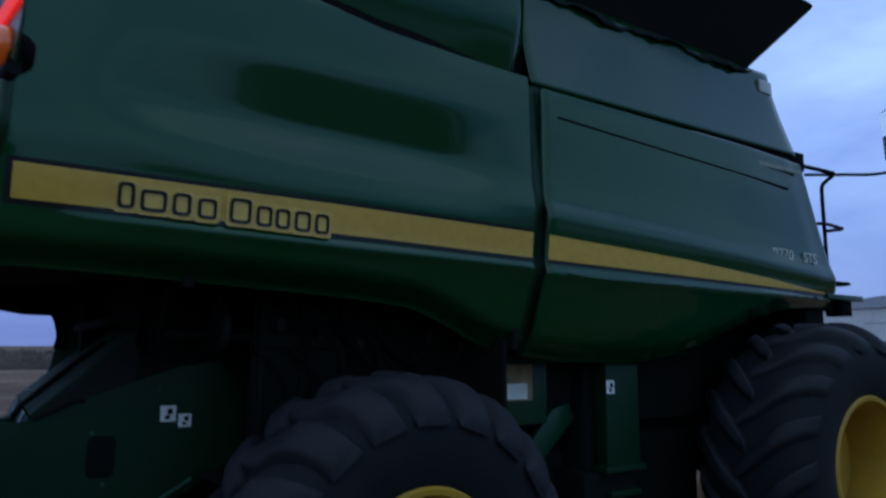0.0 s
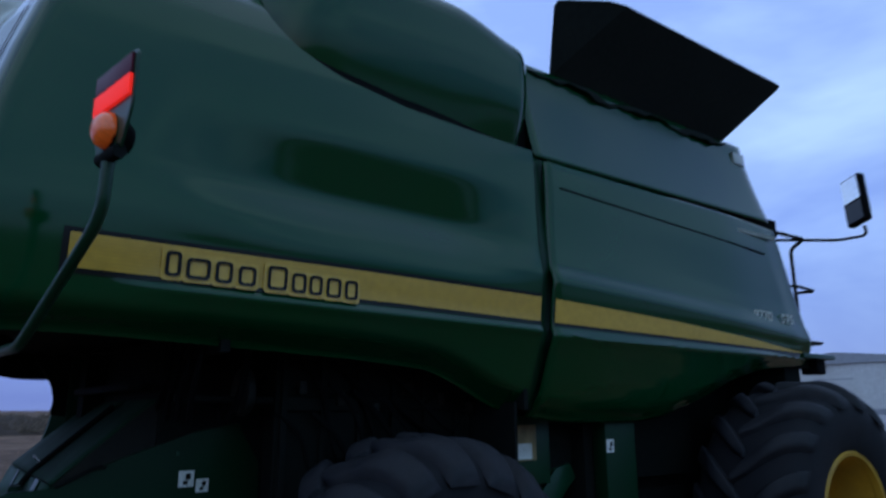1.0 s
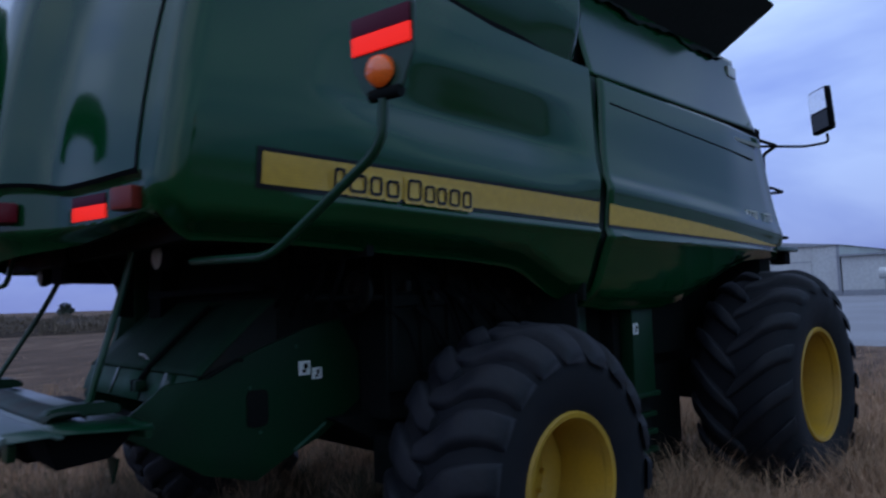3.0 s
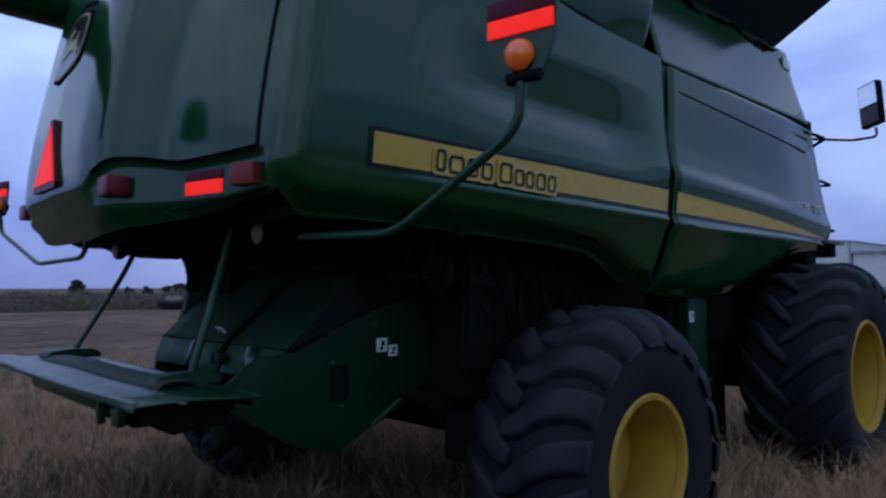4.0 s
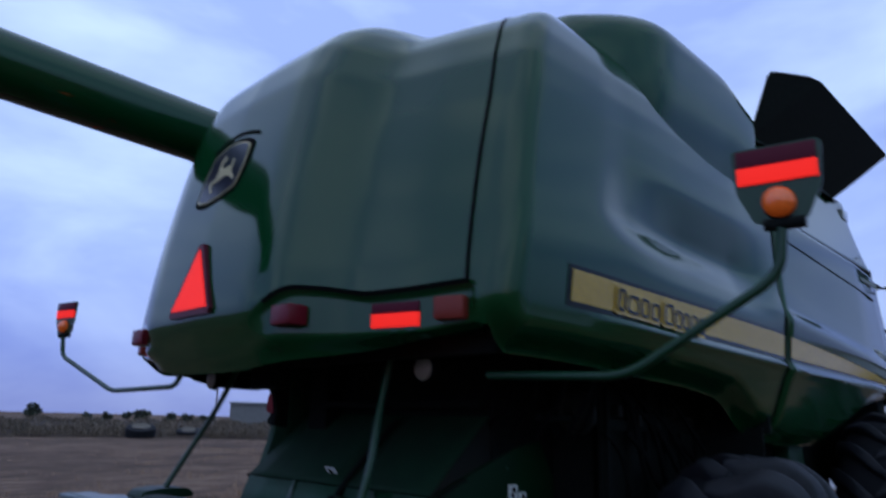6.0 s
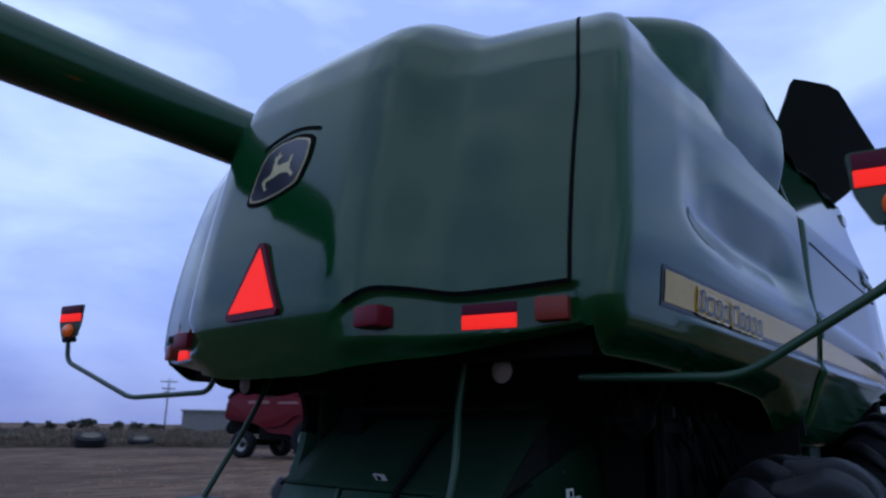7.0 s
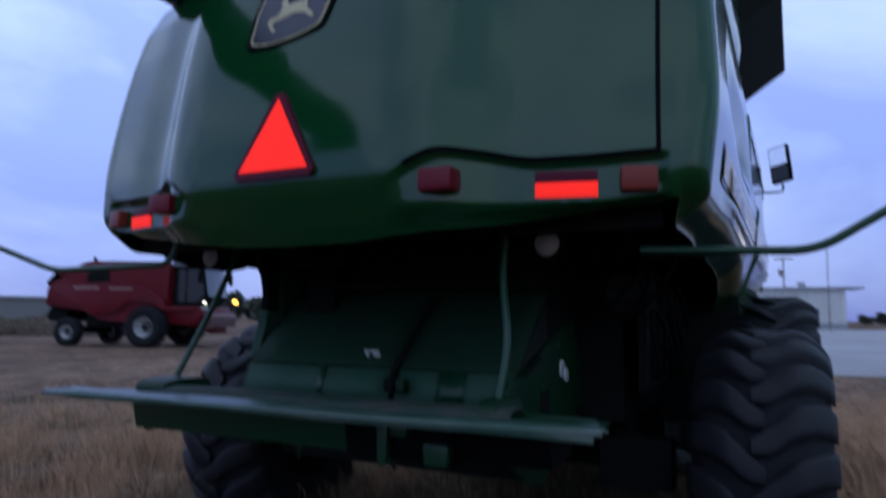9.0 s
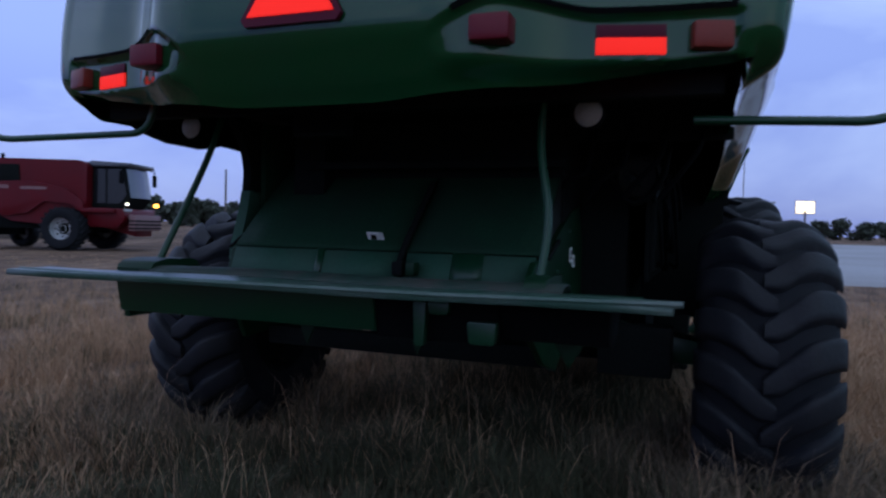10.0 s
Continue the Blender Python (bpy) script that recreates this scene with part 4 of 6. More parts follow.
for sign, yc in ((-1, 0.685), (1, 0.955)):
    ch = part("chopper_cheek", prism(nb(), cheek if sign < 0 else left_cheek, "y", sign * yc - 0.015, sign * yc + 0.015, 0.004), DEEP_GREEN, machine, "dark green steel side plate of the straw chopper")
    slot = rounded([(0.425, 1.06), (0.545, 1.06), (0.545, 1.25), (0.425, 1.25)], 0.035, 4)
    part("bearing_slot", prism(nb(), slot, "y", min(sign * yc, sign * (yc + 0.024)), max(sign * yc, sign * (yc + 0.024)), 0.003), BLACK_STEEL, ch, "black bearing opening")
    part("cheek_rib", tube(nb(), [(0.70, sign * (yc + 0.022), 0.905), (0.90, sign * (yc + 0.022), 1.02)], 0.010, 6), WORN_DULL, ch)
    for bx, bz in ((0.44, 1.265), (0.50, 1.03), (0.72, 1.46)):
        part("bolt", tube(nb(), [(bx, sign * (yc + 0.01), bz), (bx, sign * (yc + 0.026), bz)], 0.010, 6), WORN_DULL, ch)
    part("latch_handle", tube(nb(), bend([(0.20, sign * (yc + 0.025), 1.335), (0.36, sign * (yc + 0.04), 1.415), (0.40, sign * (yc + 0.025), 1.41)], 0.02), 0.009, 8), BLACK_STEEL, ch)


def sticker(m, wide, high, parent, mark=True):
    st = part("warning_sticker", box(nb(), -wide / 2, wide / 2, -0.0015, 0.0015, -high / 2, high / 2, m=m), WHITE, parent, "white warning sticker with black marks", smooth=False)
    if mark:
        part("black_mark", box(nb(), -wide * 0.05, wide * 0.28, -0.003, 0.003, -high * 0.05, high * 0.33, m=m), INK, st, smooth=False)
        part("black_mark", box(nb(), -wide * 0.2, wide * 0.12, -0.003, 0.003, -high * 0.36, -high * 0.10, m=m), INK, st, smooth=False)


sticker(pose(0.772, -0.704, 1.338), 0.074, 0.076, machine)
sticker(pose(0.852, -0.704, 1.303), 0.062, 0.062, machine)

cover_line = [(1.15, 2.02), (0.75, 1.82), (0.52, 1.64), (0.34, 1.48), (0.24, 1.39), (0.19, 1.345)]
for y0, y1 in ((-0.668, -0.03), (-0.015, 0.94)):
    bm = nb()
    pts = bend([(x, 0, z) for x, z in cover_line], 0.1, 4)
    sheet(bm, [[(p.x, y0 + (y1 - y0) * k / 6, p.z) for k in range(7)] for p in pts])
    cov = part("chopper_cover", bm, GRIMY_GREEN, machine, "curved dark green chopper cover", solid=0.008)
    bm = nb()
    sheet(bm, [[(x, y0 + 0.01 + (y1 - y0 - 0.02) * k / 4, z) for k in range(5)] for x, z in ((0.186, 1.338), (0.150, 1.25), (0.128, 1.185))])
    part("cover_lip", bm, WORN_DULL, cov, "paler lower lip of the cover", solid=0.006)
    patch = nb()
    ya, yb = (-0.42, -0.27) if y0 < -0.1 else (0.40, 0.44)
    sheet(patch, [[(x - 0.006, ya + (yb - ya) * k / 3, z + 0.006) for k in range(4)] for x, z in ((0.186, 1.338), (0.150, 1.25), (0.128, 1.19))])
    part("lip_patch", patch, GREEN_DULL, cov, "darker green patch", solid=0.004)
sticker(Matrix.Translation((0.235, 0.15, 1.402)) @ Matrix.Rotation(radians(90), 4, "Z") @ Matrix.Rotation(radians(-42), 4, "X"), 0.085, 0.075, machine)
part("cover_strap", tube(nb(), bend([(0.55, -0.02, 1.69), (0.24, -0.02, 1.41), (0.16, -0.02, 1.33), (0.12, -0.02, 1.25)], 0.05), 0.016, 8), BLACK_STEEL, machine, "black strap over the cover joint")
part("strap_buckle", box(nb(), 0.09, 0.15, -0.055, 0.0, 1.235, 1.30, 0.010), BLACK_STEEL, machine)
part("strap_buckle", box(nb(), 0.08, 0.14, -0.12, -0.075, 1.24, 1.30, 0.010), DEEP_GREEN, machine)

# hanging bracket of the chopper
br = rounded([(0.30, 1.12), (0.52, 1.12), (0.52, 1.64), (0.388, 1.655), (0.373, 1.55), (0.33, 1.42), (0.295, 1.32)], 0.03, 3)
part("hanging_bracket", prism(nb(), br, "y", 1.00, 1.06, 0.006), WORN_DULL, machine, "green hanging bracket with a flared foot")
arm = rounded([(0.375, 1.64), (0.56, 1.60), (0.66, 1.80), (0.66, 2.03), (0.24, 2.03), (0.31, 1.93), (0.37, 1.84), (0.395, 1.73)], 0.03, 3)
part("bracket_arm", prism(nb(), arm, "y", 1.00, 1.05, 0.006), BLACK_STEEL, machine, "dark upper arm of the bracket")

# tailboard and its stays
def board_piece(bm, profile, y0, y1, flare=0.0):
    """A bent plate with an (x, z) profile, running across the machine; its left end may flare rearwards."""
    ys = [y0 + (y1 - y0) * k / 12 for k in range(13)]
    sheet(bm, [[(x, y + flare * (-0.24 - x) * max(0.0, y / y1), z + 0.003 * math.sin(y * 5)) for x, z in profile] for y in ys])
    return bm


tail_board = part("tailboard", board_piece(nb(), [(-0.782, 1.226), (-0.778, 1.246), (-0.70, 1.247), (-0.625, 1.249), (-0.605, 1.236), (-0.585, 1.238)], -1.275, 1.17, 0.3), SKY_PALED, machine, "worn green steel tailboard, paled for the sky's reflection", solid=0.010)
part("rear_edge", tube(nb(), [(-0.775, -1.300, 1.258), (-0.780, -0.6, 1.246), (-0.778, 0.4, 1.243), (-0.735, 1.315, 1.246)], 0.010, 8), SKY_PALED, tail_board, "worn rear edge, paled for the sky's reflection")
part("board_plate", board_piece(nb(), [(-0.60, 1.238), (-0.50, 1.232), (-0.42, 1.226), (-0.24, 1.212)], -1.20, 1.17, 0.2), GREEN_DULL, tail_board, "dusty green middle plate", solid=0.010)
part("raised_ledge", board_piece(nb(), [(-0.56, 1.24), (-0.545, 1.258), (-0.52, 1.268), (-0.48, 1.272), (-0.43, 1.268), (-0.40, 1.24)], -0.92, 0.86), DUSTY_GREEN, tail_board, "rounded raised ledge of dusty green steel", solid=0.006)
part("front_lip", box(nb(), -0.26, -0.225, -1.15, 1.17, 1.17, 1.226, 0.006), GREEN_DULL, tail_board)
part("side_skirt", box(nb(), -0.36, -0.22, 1.10, 1.13, 1.02, 1.24, 0.004), GREEN_DULL, tail_board)
part("skirt", prism(nb(), [(-0.62, 1.232), (-0.24, 1.232), (-0.30, 1.07), (-0.59, 1.085)], "y", -0.26, 0.92, 0.008), GREEN_DULL, tail_board, "dark green skirt under the tailboard")
part("skirt", prism(nb(), [(-0.610, 1.224), (-0.24, 1.205), (-0.30, 1.06), (-0.58, 1.065)], "y", -0.72, -0.26, 0.01), BLACK, tail_board, "dark skirt under the tailboard")
part("skirt", prism(nb(), [(-0.605, 1.224), (-0.26, 1.205), (-0.36, 1.10), (-0.56, 1.085)], "y", -1.08, -0.72, 0.01), BLACK, tail_board)
for y0, y1 in ((0.80, 0.99), (-0.86, -0.78)):
    block = prism(nb(), rounded([(-0.555, 1.245), (-0.53, 1.288), (-0.44, 1.30), (-0.30, 1.297), (-0.25, 1.28), (-0.24, 1.245)], 0.02, 3), "y", y0, y1, 0.014)
    part("pivot_block", block, DEEP_GREEN, tail_board, "rounded dark green pivot block")
for y, yt, lab in ((0.93, 0.885, 1), (-0.80, -0.75, 0)):
    part("stay_rod", tube(nb(), bend([(0.03, yt, 2.04), (-0.078, 0.90, 1.77), (-0.37, y, 1.27)], 0.20, 6) if lab else bend([(-0.14, yt, 2.04), (-0.205, yt, 1.78), (-0.31, y - 0.02, 1.50), (-0.37, y, 1.27)], 0.10, 6), 0.016, 10), GREEN_DULL, machine, "bent green stay rod of the tailboard")
for y0, y1, z0, z1 in ((-0.475, -0.425, 1.055, 1.21), (-0.725, -0.620, 1.075, 1.15), (-0.56, -0.478, 1.165, 1.21)):
    part("board_bracket", prism(nb(), rounded([(y0, z1), (y0 + 0.008, z0), (y1 - 0.008, z0), (y1, z1)], 0.012, 3), "x", -0.645, -0.612, 0.004), GREEN_DULL, tail_board, "dusty green bracket under the tailboard")
for y, wide in ((-0.90, 0.07), (-0.30, 0.05), (0.20, 0.05)):
    part("spreader_vane", prism(nb(), [(y - wide, 1.07), (y + wide, 1.07), (y, 0.955)], "x", -0.30, -0.288, 0.003), DEEP_GREEN, machine, "green spreader vane")
part("spreader_beam", box(nb(), -0.12, 0.02, -0.66, 0.85, 1.05, 1.16, 0.008), BLACK_STEEL, machine)
part("lower_beam", box(nb(), 0.44, 0.52, -0.69, 0.9, 0.80, 0.90, 0.01), BLACK_STEEL, machine)
part("tool_box", box(nb(), 1.16, 1.34, -1.20, -0.80, 0.66, 0.94, 0.012), BLACK_STEEL, machine, "small green box under the tailboard")
for k in range(4):
    part("bolt", tube(nb(), [(1.165, -0.88 - 0.09 * (k % 2), 0.72 + 0.10 * (k // 2)), (1.145, -0.88 - 0.09 * (k % 2), 0.72 + 0.10 * (k // 2))], 0.010, 6), BLACK_STEEL, machine)

# right flank between the wheels: ladder box, hose guard, stickers, belts
part("battery_box", box(nb(), 3.17, 3.46, -1.30, -1.19, 0.95, 1.60, 0.015), DEEP_GREEN, machine, "tall green sheet metal box")
part("box_ledge", box(nb(), 3.14, 3.49, -1.32, -1.17, 0.93, 0.965, 0.004), DEEP_GREEN, machine)
part("gear_guard", box(nb(), 3.44, 4.4, -0.99, -0.93, 0.30, 1.10, 0.01), BLACK_STEEL, machine, "dark guard plate under the body")
part("lower_box", box(nb(), 3.02, 3.46, -1.25, -0.95, 0.38, 0.93, 0.015), BLACK_STEEL, machine)
sticker(pose(3.205, -1.304, 1.435), 0.065, 0.080, machine)
part("box_back", box(nb(), 3.10, 3.50, -1.18, -0.95, 0.5, 1.62, 0.01), BLACK_STEEL, machine)
for k in range(3):
    part("step_bar", box(nb(), 3.20, 3.46, -1.30, -1.24, 0.52 + 0.13 * k, 0.555 + 0.13 * k, 0.006), DEEP_GREEN, machine, "dark green step bar")
part("yellow_label", box(nb(), 2.42, 2.74, -1.122, -1.116, 1.36, 1.57), OLD_LABEL, machine, "faded yellow and white instruction label")
part("label_block", box(nb(), 2.55, 2.70, -1.125, -1.120, 1.37, 1.46), WHITE, machine, smooth=False)
part("label_panel", box(nb(), 2.36, 2.86, -1.115, -1.05, 1.22, 1.62, 0.006), GREEN_DULL, machine)
part("slanted_guard", prism(nb(), [(2.50, 0.85), (2.66, 0.85), (3.10, 1.24), (3.05, 1.33), (2.92, 1.30)], "y", -1.10, -1.04, 0.005), GREEN_DULL, machine, "slanted green guard")
part("splash_plate", box(nb(), 2.26, 2.28, -1.46, -0.95, 0.90, 1.70), BLACK_STEEL, machine, "dark splash plate behind the rear wheel")
part("hydraulic_line", tube(nb(), bend([(0.6, -1.0, 1.72), (1.4, -1.05, 1.70), (2.4, -1.08, 1.66)], 0.1), 0.018, 8), BLACK_STEEL, machine)
part("side_rail", box(nb(), 1.1, 2.3, -1.10, -1.02, 1.66, 1.72, 0.006), BLACK_STEEL, machine)

# hoses, clamps and ribs in the dark space above the rear wheel
hose_rng = np.random.default_rng(3)
for k in range(9):
    x0, x1 = 1.06 + 0.08 * k, 1.35 + 0.11 * k
    z0, z1 = hose_rng.uniform(1.62, 1.98), hose_rng.uniform(1.22, 1.60)
    y0 = -1.085 - 0.022 * (k % 4)
    part("hydraulic_hose", tube(nb(), bend([(x0, y0, z0), (x0 + 0.12, y0 - 0.03, z0 - 0.10), (x1 - 0.1, y0 - 0.05, z1 - 0.04), (x1, y0, z1)], 0.08, 4), 0.011 + 0.003 * (k % 3), 8), BLACK, machine)
for k in range(6):
    x0 = 1.08 + 0.21 * k
    part("liner_rib", box(nb(), x0, x0 + 0.03, -1.10, -1.07, 1.25, 2.03, 0.004), BLACK_STEEL, machine)
    part("hose_clamp", box(nb(), x0 + 0.08, x0 + 0.12, -1.125, -1.07, 1.74 - 0.05 * (k % 3), 1.80 - 0.05 * (k % 3), 0.006), DARK_METAL, machine)
for k in range(4):
    y0 = -1.34 + 0.17 * k
    part("hydraulic_hose", tube(nb(), bend([(0.63, y0, 2.02), (0.60, y0 + 0.02, 1.86 - 0.04 * k), (0.61, y0 + 0.12, 1.72), (0.63, y0 + 0.20, 1.62)], 0.06, 4), 0.013, 8), BLACK, machine)

# front step, rails, mirror, lamp
part("front_step", box(nb(), 5.28, 5.80, -1.56, -1.0, 2.05, 2.09, 0.006), GREEN_DULL, machine, "green step plate at the cab ladder")
part("step_lamp", box(nb(), 5.56, 5.70, -1.52, -1.38, 1.93, 2.05, 0.01), BLACK, machine)
part("cab_platform", box(nb(), 5.0, 5.7, -1.45, 1.45, 1.98, 2.05), BLACK_STEEL, machine)
part("cab_support", box(nb(), 5.22, 5.46, -1.42, 1.42, 1.25, 1.99, 0.01), BLACK_STEEL, machine, "dark cab support above the drive axle")
rail_t = bend([(5.16, -1.44, 3.10), (5.74, -1.45, 3.105), (5.85, -1.27, 3.06), (5.85, -1.27, 2.1)], 0.06)
part("hand_rail", tube(nb(), rail_t, 0.016, 10), BLACK_STEEL, machine, "thin black hand rail")
part("hand_rail", tube(nb(), bend([(5.85, -1.27, 2.66), (5.75, -1.48, 2.64), (5.46, -1.47, 2.66), (5.42, -1.27, 2.66)], 0.05), 0.014, 8), BLACK_STEEL, machine)
part("hand_rail", tube(nb(), bend([(5.85, -1.27, 2.20), (5.75, -1.50, 2.19), (5.46, -1.48, 2.19)], 0.05), 0.014, 8), BLACK_STEEL, machine)
part("mirror_arm", tube(nb(), bend([(5.55, -1.30, 3.10), (6.05, -1.60, 3.11), (6.245, -1.765, 3.15), (6.23, -1.76, 3.24)], 0.06), 0.013, 10), BLACK_STEEL, machine, "thin black mirror arm")
mm = Matrix.Translation((6.16, -1.735, 3.465)) @ Matrix.Rotation(radians(-28), 4, "Z") @ Matrix.Rotation(radians(-8), 4, "X") @ Matrix.Rotation(radians(4), 4, "Y")
mirror = part("wing_mirror", box(nb(), -0.02, 0.05, -0.12, 0.12, -0.225, 0.225, 0.02, mm), BLACK, machine, "tall black wing mirror")
# lower pane is mirror too; dark glass paints in its dark reflection
part("mirror_glass", box(nb(), -0.026, -0.018, -0.102, 0.102, -0.205, -0.03, 0.0, mm), CAB_GLASS, mirror)
part("mirror_glass", box(nb(), -0.026, -0.018, -0.102, 0.102, -0.01, 0.205, 0.0, mm), MIRROR, mirror)
part("work_lamp", box(nb(), 5.02, 5.22, -1.40, -1.18, 3.12, 3.26, 0.03), BLACK, machine, "black work lamp beside the tank")

# ---- wheels ----


def lug_mesh(radius, width, side, sweep, bar):
    """One tread bar, from the middle to the shoulder, about an axle along y at the origin; the bar starts at angle 0."""
    me = bpy.data.meshes.new("lug")
    bm = nb()
    rows = []
    n = 12
    for i in range(n + 1):
        s = i / n
        y = side * (-0.03 + s * (width / 2 + 0.03 + 0.03))
        ang = sweep(s) / radius
        base_r = radius - 0.050 - 0.36 * max(0.0, s - 0.45) ** 1.7
        worn = 0.006 * math.sin(9 * s + side) + 0.05 * max(0.0, s - 0.86)
        top_r = radius - 0.32 * max(0.0, s - 0.45) ** 1.7 - worn - (0.022 if i == n else 0.0)
        nose = min(1.0, 0.55 + 2.2 * s)
        wid = bar * nose * (1.0 + 0.12 * s) / radius
        ring = []
        for r, a in ((base_r - 0.012, ang - wid * 0.64), (top_r - 0.018, ang - wid * 0.53), (top_r - 0.004, ang - wid * 0.43), (top_r, ang - wid * 0.28), (top_r, ang + wid * 0.28), (top_r - 0.004, ang + wid * 0.43), (top_r - 0.018, ang + wid * 0.53), (base_r - 0.012, ang + wid * 0.64)):
            ring.append((-r * math.cos(a), y, r * math.sin(a)))
        rows.append(ring)
    grid = sheet(bm, rows)
    bm.faces.new(grid[0])
    bm.faces.new(list(reversed(grid[-1])))
    bmesh.ops.recalc_face_normals(bm, faces=bm.faces)
    bm.to_mesh(me)
    bm.free()
    me.materials.append(LUG)
    me.polygons.foreach_set("use_smooth", [True] * len(me.polygons))
    me.set_sharp_from_angle(angle=radians(50))
    return me


def wheel(name, centre, radius, width, rim_r, count, sweep, bar, out, rim_mat, parent, lab):
    """A tractor wheel about an axle along y; out is the side (+1, -1) that its dished face shows."""
    c = Vector(centre)
    h = width / 2
    d = out
    rim = part(name, lathe(nb(), [(rim_r - 0.03, -d * h * 0.12), (rim_r - 0.045, d * h * 0.1), (rim_r - 0.035, d * h * 0.55), (rim_r - 0.02, d * h * 0.80),
                                  (rim_r + 0.006, d * h * 0.86), (rim_r + 0.022, d * h * 0.93), (rim_r + 0.012, d * h * 0.97), (rim_r - 0.012, d * h * 0.955), (rim_r - 0.02, d * h * 0.84)], c, 64), rim_mat, parent, lab)
    part("wheel_disc", lathe(nb(), [(0.001, d * (h * 0.02)), (0.07, d * (h * 0.02)), (0.09, -d * h * 0.10), (rim_r * 0.55, -d * h * 0.16), (rim_r * 0.72, -d * h * 0.06), (rim_r - 0.035, -d * h * 0.06)], c, 48), rim_mat, rim, "dished wheel disc")
    for k in range(10):
        a = 2 * math.pi * k / 10
        p = c + Vector((0.16 * math.cos(a), -d * h * 0.14, 0.16 * math.sin(a)))
        part("wheel_bolt", tube(nb(), [p, p + Vector((0, d * 0.03, 0))], 0.014, 6), rim_mat, rim)
    part("inner_barrel", lathe(nb(), [(rim_r - 0.02, -d * h * 0.92), (rim_r + 0.012, -d * h * 0.92), (rim_r, -d * h * 0.8), (rim_r - 0.032, -d * h * 0.1)], c, 64), BLACK_STEEL, rim, "dark inner barrel")
    part("hub_drum", lathe(nb(), [(0.001, -d * h * 0.62), (rim_r * 0.5, -d * h * 0.62), (rim_r - 0.045, -d * h * 0.5), (rim_r - 0.045, -d * h * 0.1)], c, 40), BLACK_STEEL, rim, "black hub drum")
    prof = [(rim_r + 0.005, -0.90 * h), (rim_r + 0.06, -0.99 * h), (rim_r + (radius - rim_r) * 0.45, -1.05 * h), (radius - 0.19, -1.02 * h), (radius - 0.135, -0.93 * h), (radius - 0.085, -0.75 * h), (radius - 0.053, -0.45 * h), (radius - 0.045, -0.2 * h), (radius - 0.043, 0.0)]
    prof = prof + [(r, -o) for r, o in reversed(prof[:-1])]
    tyre = part("tyre", lathe(nb(), prof, c, 96), RUBBER, rim, "weathered black farm tyre with deep tread")
    for side in (-1, 1):
        me = lug_mesh(radius, width, side, sweep, bar)
        for k in range(count):
            ob = new("lug", me)
            ob.parent = rim
            a = 2 * math.pi * (k + (0.5 if side > 0 else 0.0)) / count
            ob.matrix_basis = Matrix.Translation(c) @ Matrix.Rotation(a, 4, "Y")
    return rim




def rear_sweep(s):
    return 0.20 * (1 - (1 - s) ** 1.5) - 0.02 * math.sin(math.pi * min(1, s * 2.2))


def front_sweep(s):
    return 0.40 * s ** 0.95


for side in (-1, 1):
    wheel("rear_wheel", (1.50, -1.655 if side < 0 else 1.78, 0.755), 0.80, 0.62, 0.345, 19, rear_sweep, 0.142, side, RIM, machine, "yellow steel wheel of the steering axle")
    wheel("front_wheel", (4.89, side * 1.645, 0.905), 0.95, 0.72, 0.445, 18, front_sweep, 0.115, side, RIM, machine, "large yellow steel drive wheel")
part("rear_axle", prism(nb(), [(-1.4, 0.70), (-0.3, 0.80), (0.3, 0.80), (1.4, 0.70), (1.4, 0.84), (0.3, 1.0), (-0.3, 1.0), (-1.4, 0.84)], "x", 1.40, 1.60, 0.01), GREEN_DULL, machine, "dark green steering axle beam")
part("front_axle", box(nb(), 4.66, 5.06, -1.35, 1.35, 0.74, 1.1, 0.02), BLACK_STEEL, machine)
part("axle_pivot", box(nb(), 1.38, 1.62, -0.25, 0.25, 0.86, 1.15, 0.02), BLACK_STEEL, machine)
part("gearbox_leg", box(nb(), 4.7, 5.4, -0.9, 0.9, 1.0, 2.0, 0.02), BLACK_STEEL, machine)

# ---- ground, lot and distance ----


def gz(x, y):
    """Height of the field: flat round the machine, rising very gently away from it."""
    d = math.hypot(x - 1.0, y)
    return 0.00010 * d * d / (1 + (d / 160) ** 2) * sstep(-25, 5, x + y)


def ground_mesh():
    bm = nb()
    radii = [0.0] + [0.6 * 1.115 ** k for k in range(80)]
    radii = [r for r in radii if r < 2600] + [2600]
    n = 120
    rings = []
    for r in radii[1:]:
        ring = []
        for k in range(n):
            a = 2 * math.pi * k / n
            x, y = 1.0 + r * math.cos(a), r * math.sin(a)
            lump = 0.03 * noise.noise(Vector((x * 0.5, y * 0.5, 0))) * sstep(5, 9, r) + 0.10 * noise.noise(Vector((x * 0.06, y * 0.06, 3))) * sstep(8, 40, r)
            ring.append(bm.verts.new((x, y, gz(x, y) + lump)))
        rings.append(ring)
    mid = bm.verts.new((1.0, 0, 0))
    for k in range(n):
        bm.faces.new((mid, rings[0][k], rings[0][(k + 1) % n]))
    for a, b in zip(rings, rings[1:]):
        for k in range(n):
            bm.faces.new((a[k], b[k], b[(k + 1) % n], a[(k + 1) % n]))
    return bm


tagged(part("ground", ground_mesh(), EARTH), "dry brown field with sparse stubble reaching the horizon", "ground", kind="structure")

# pale gravel lot in front of the warehouse
bm = nb()
rows = []
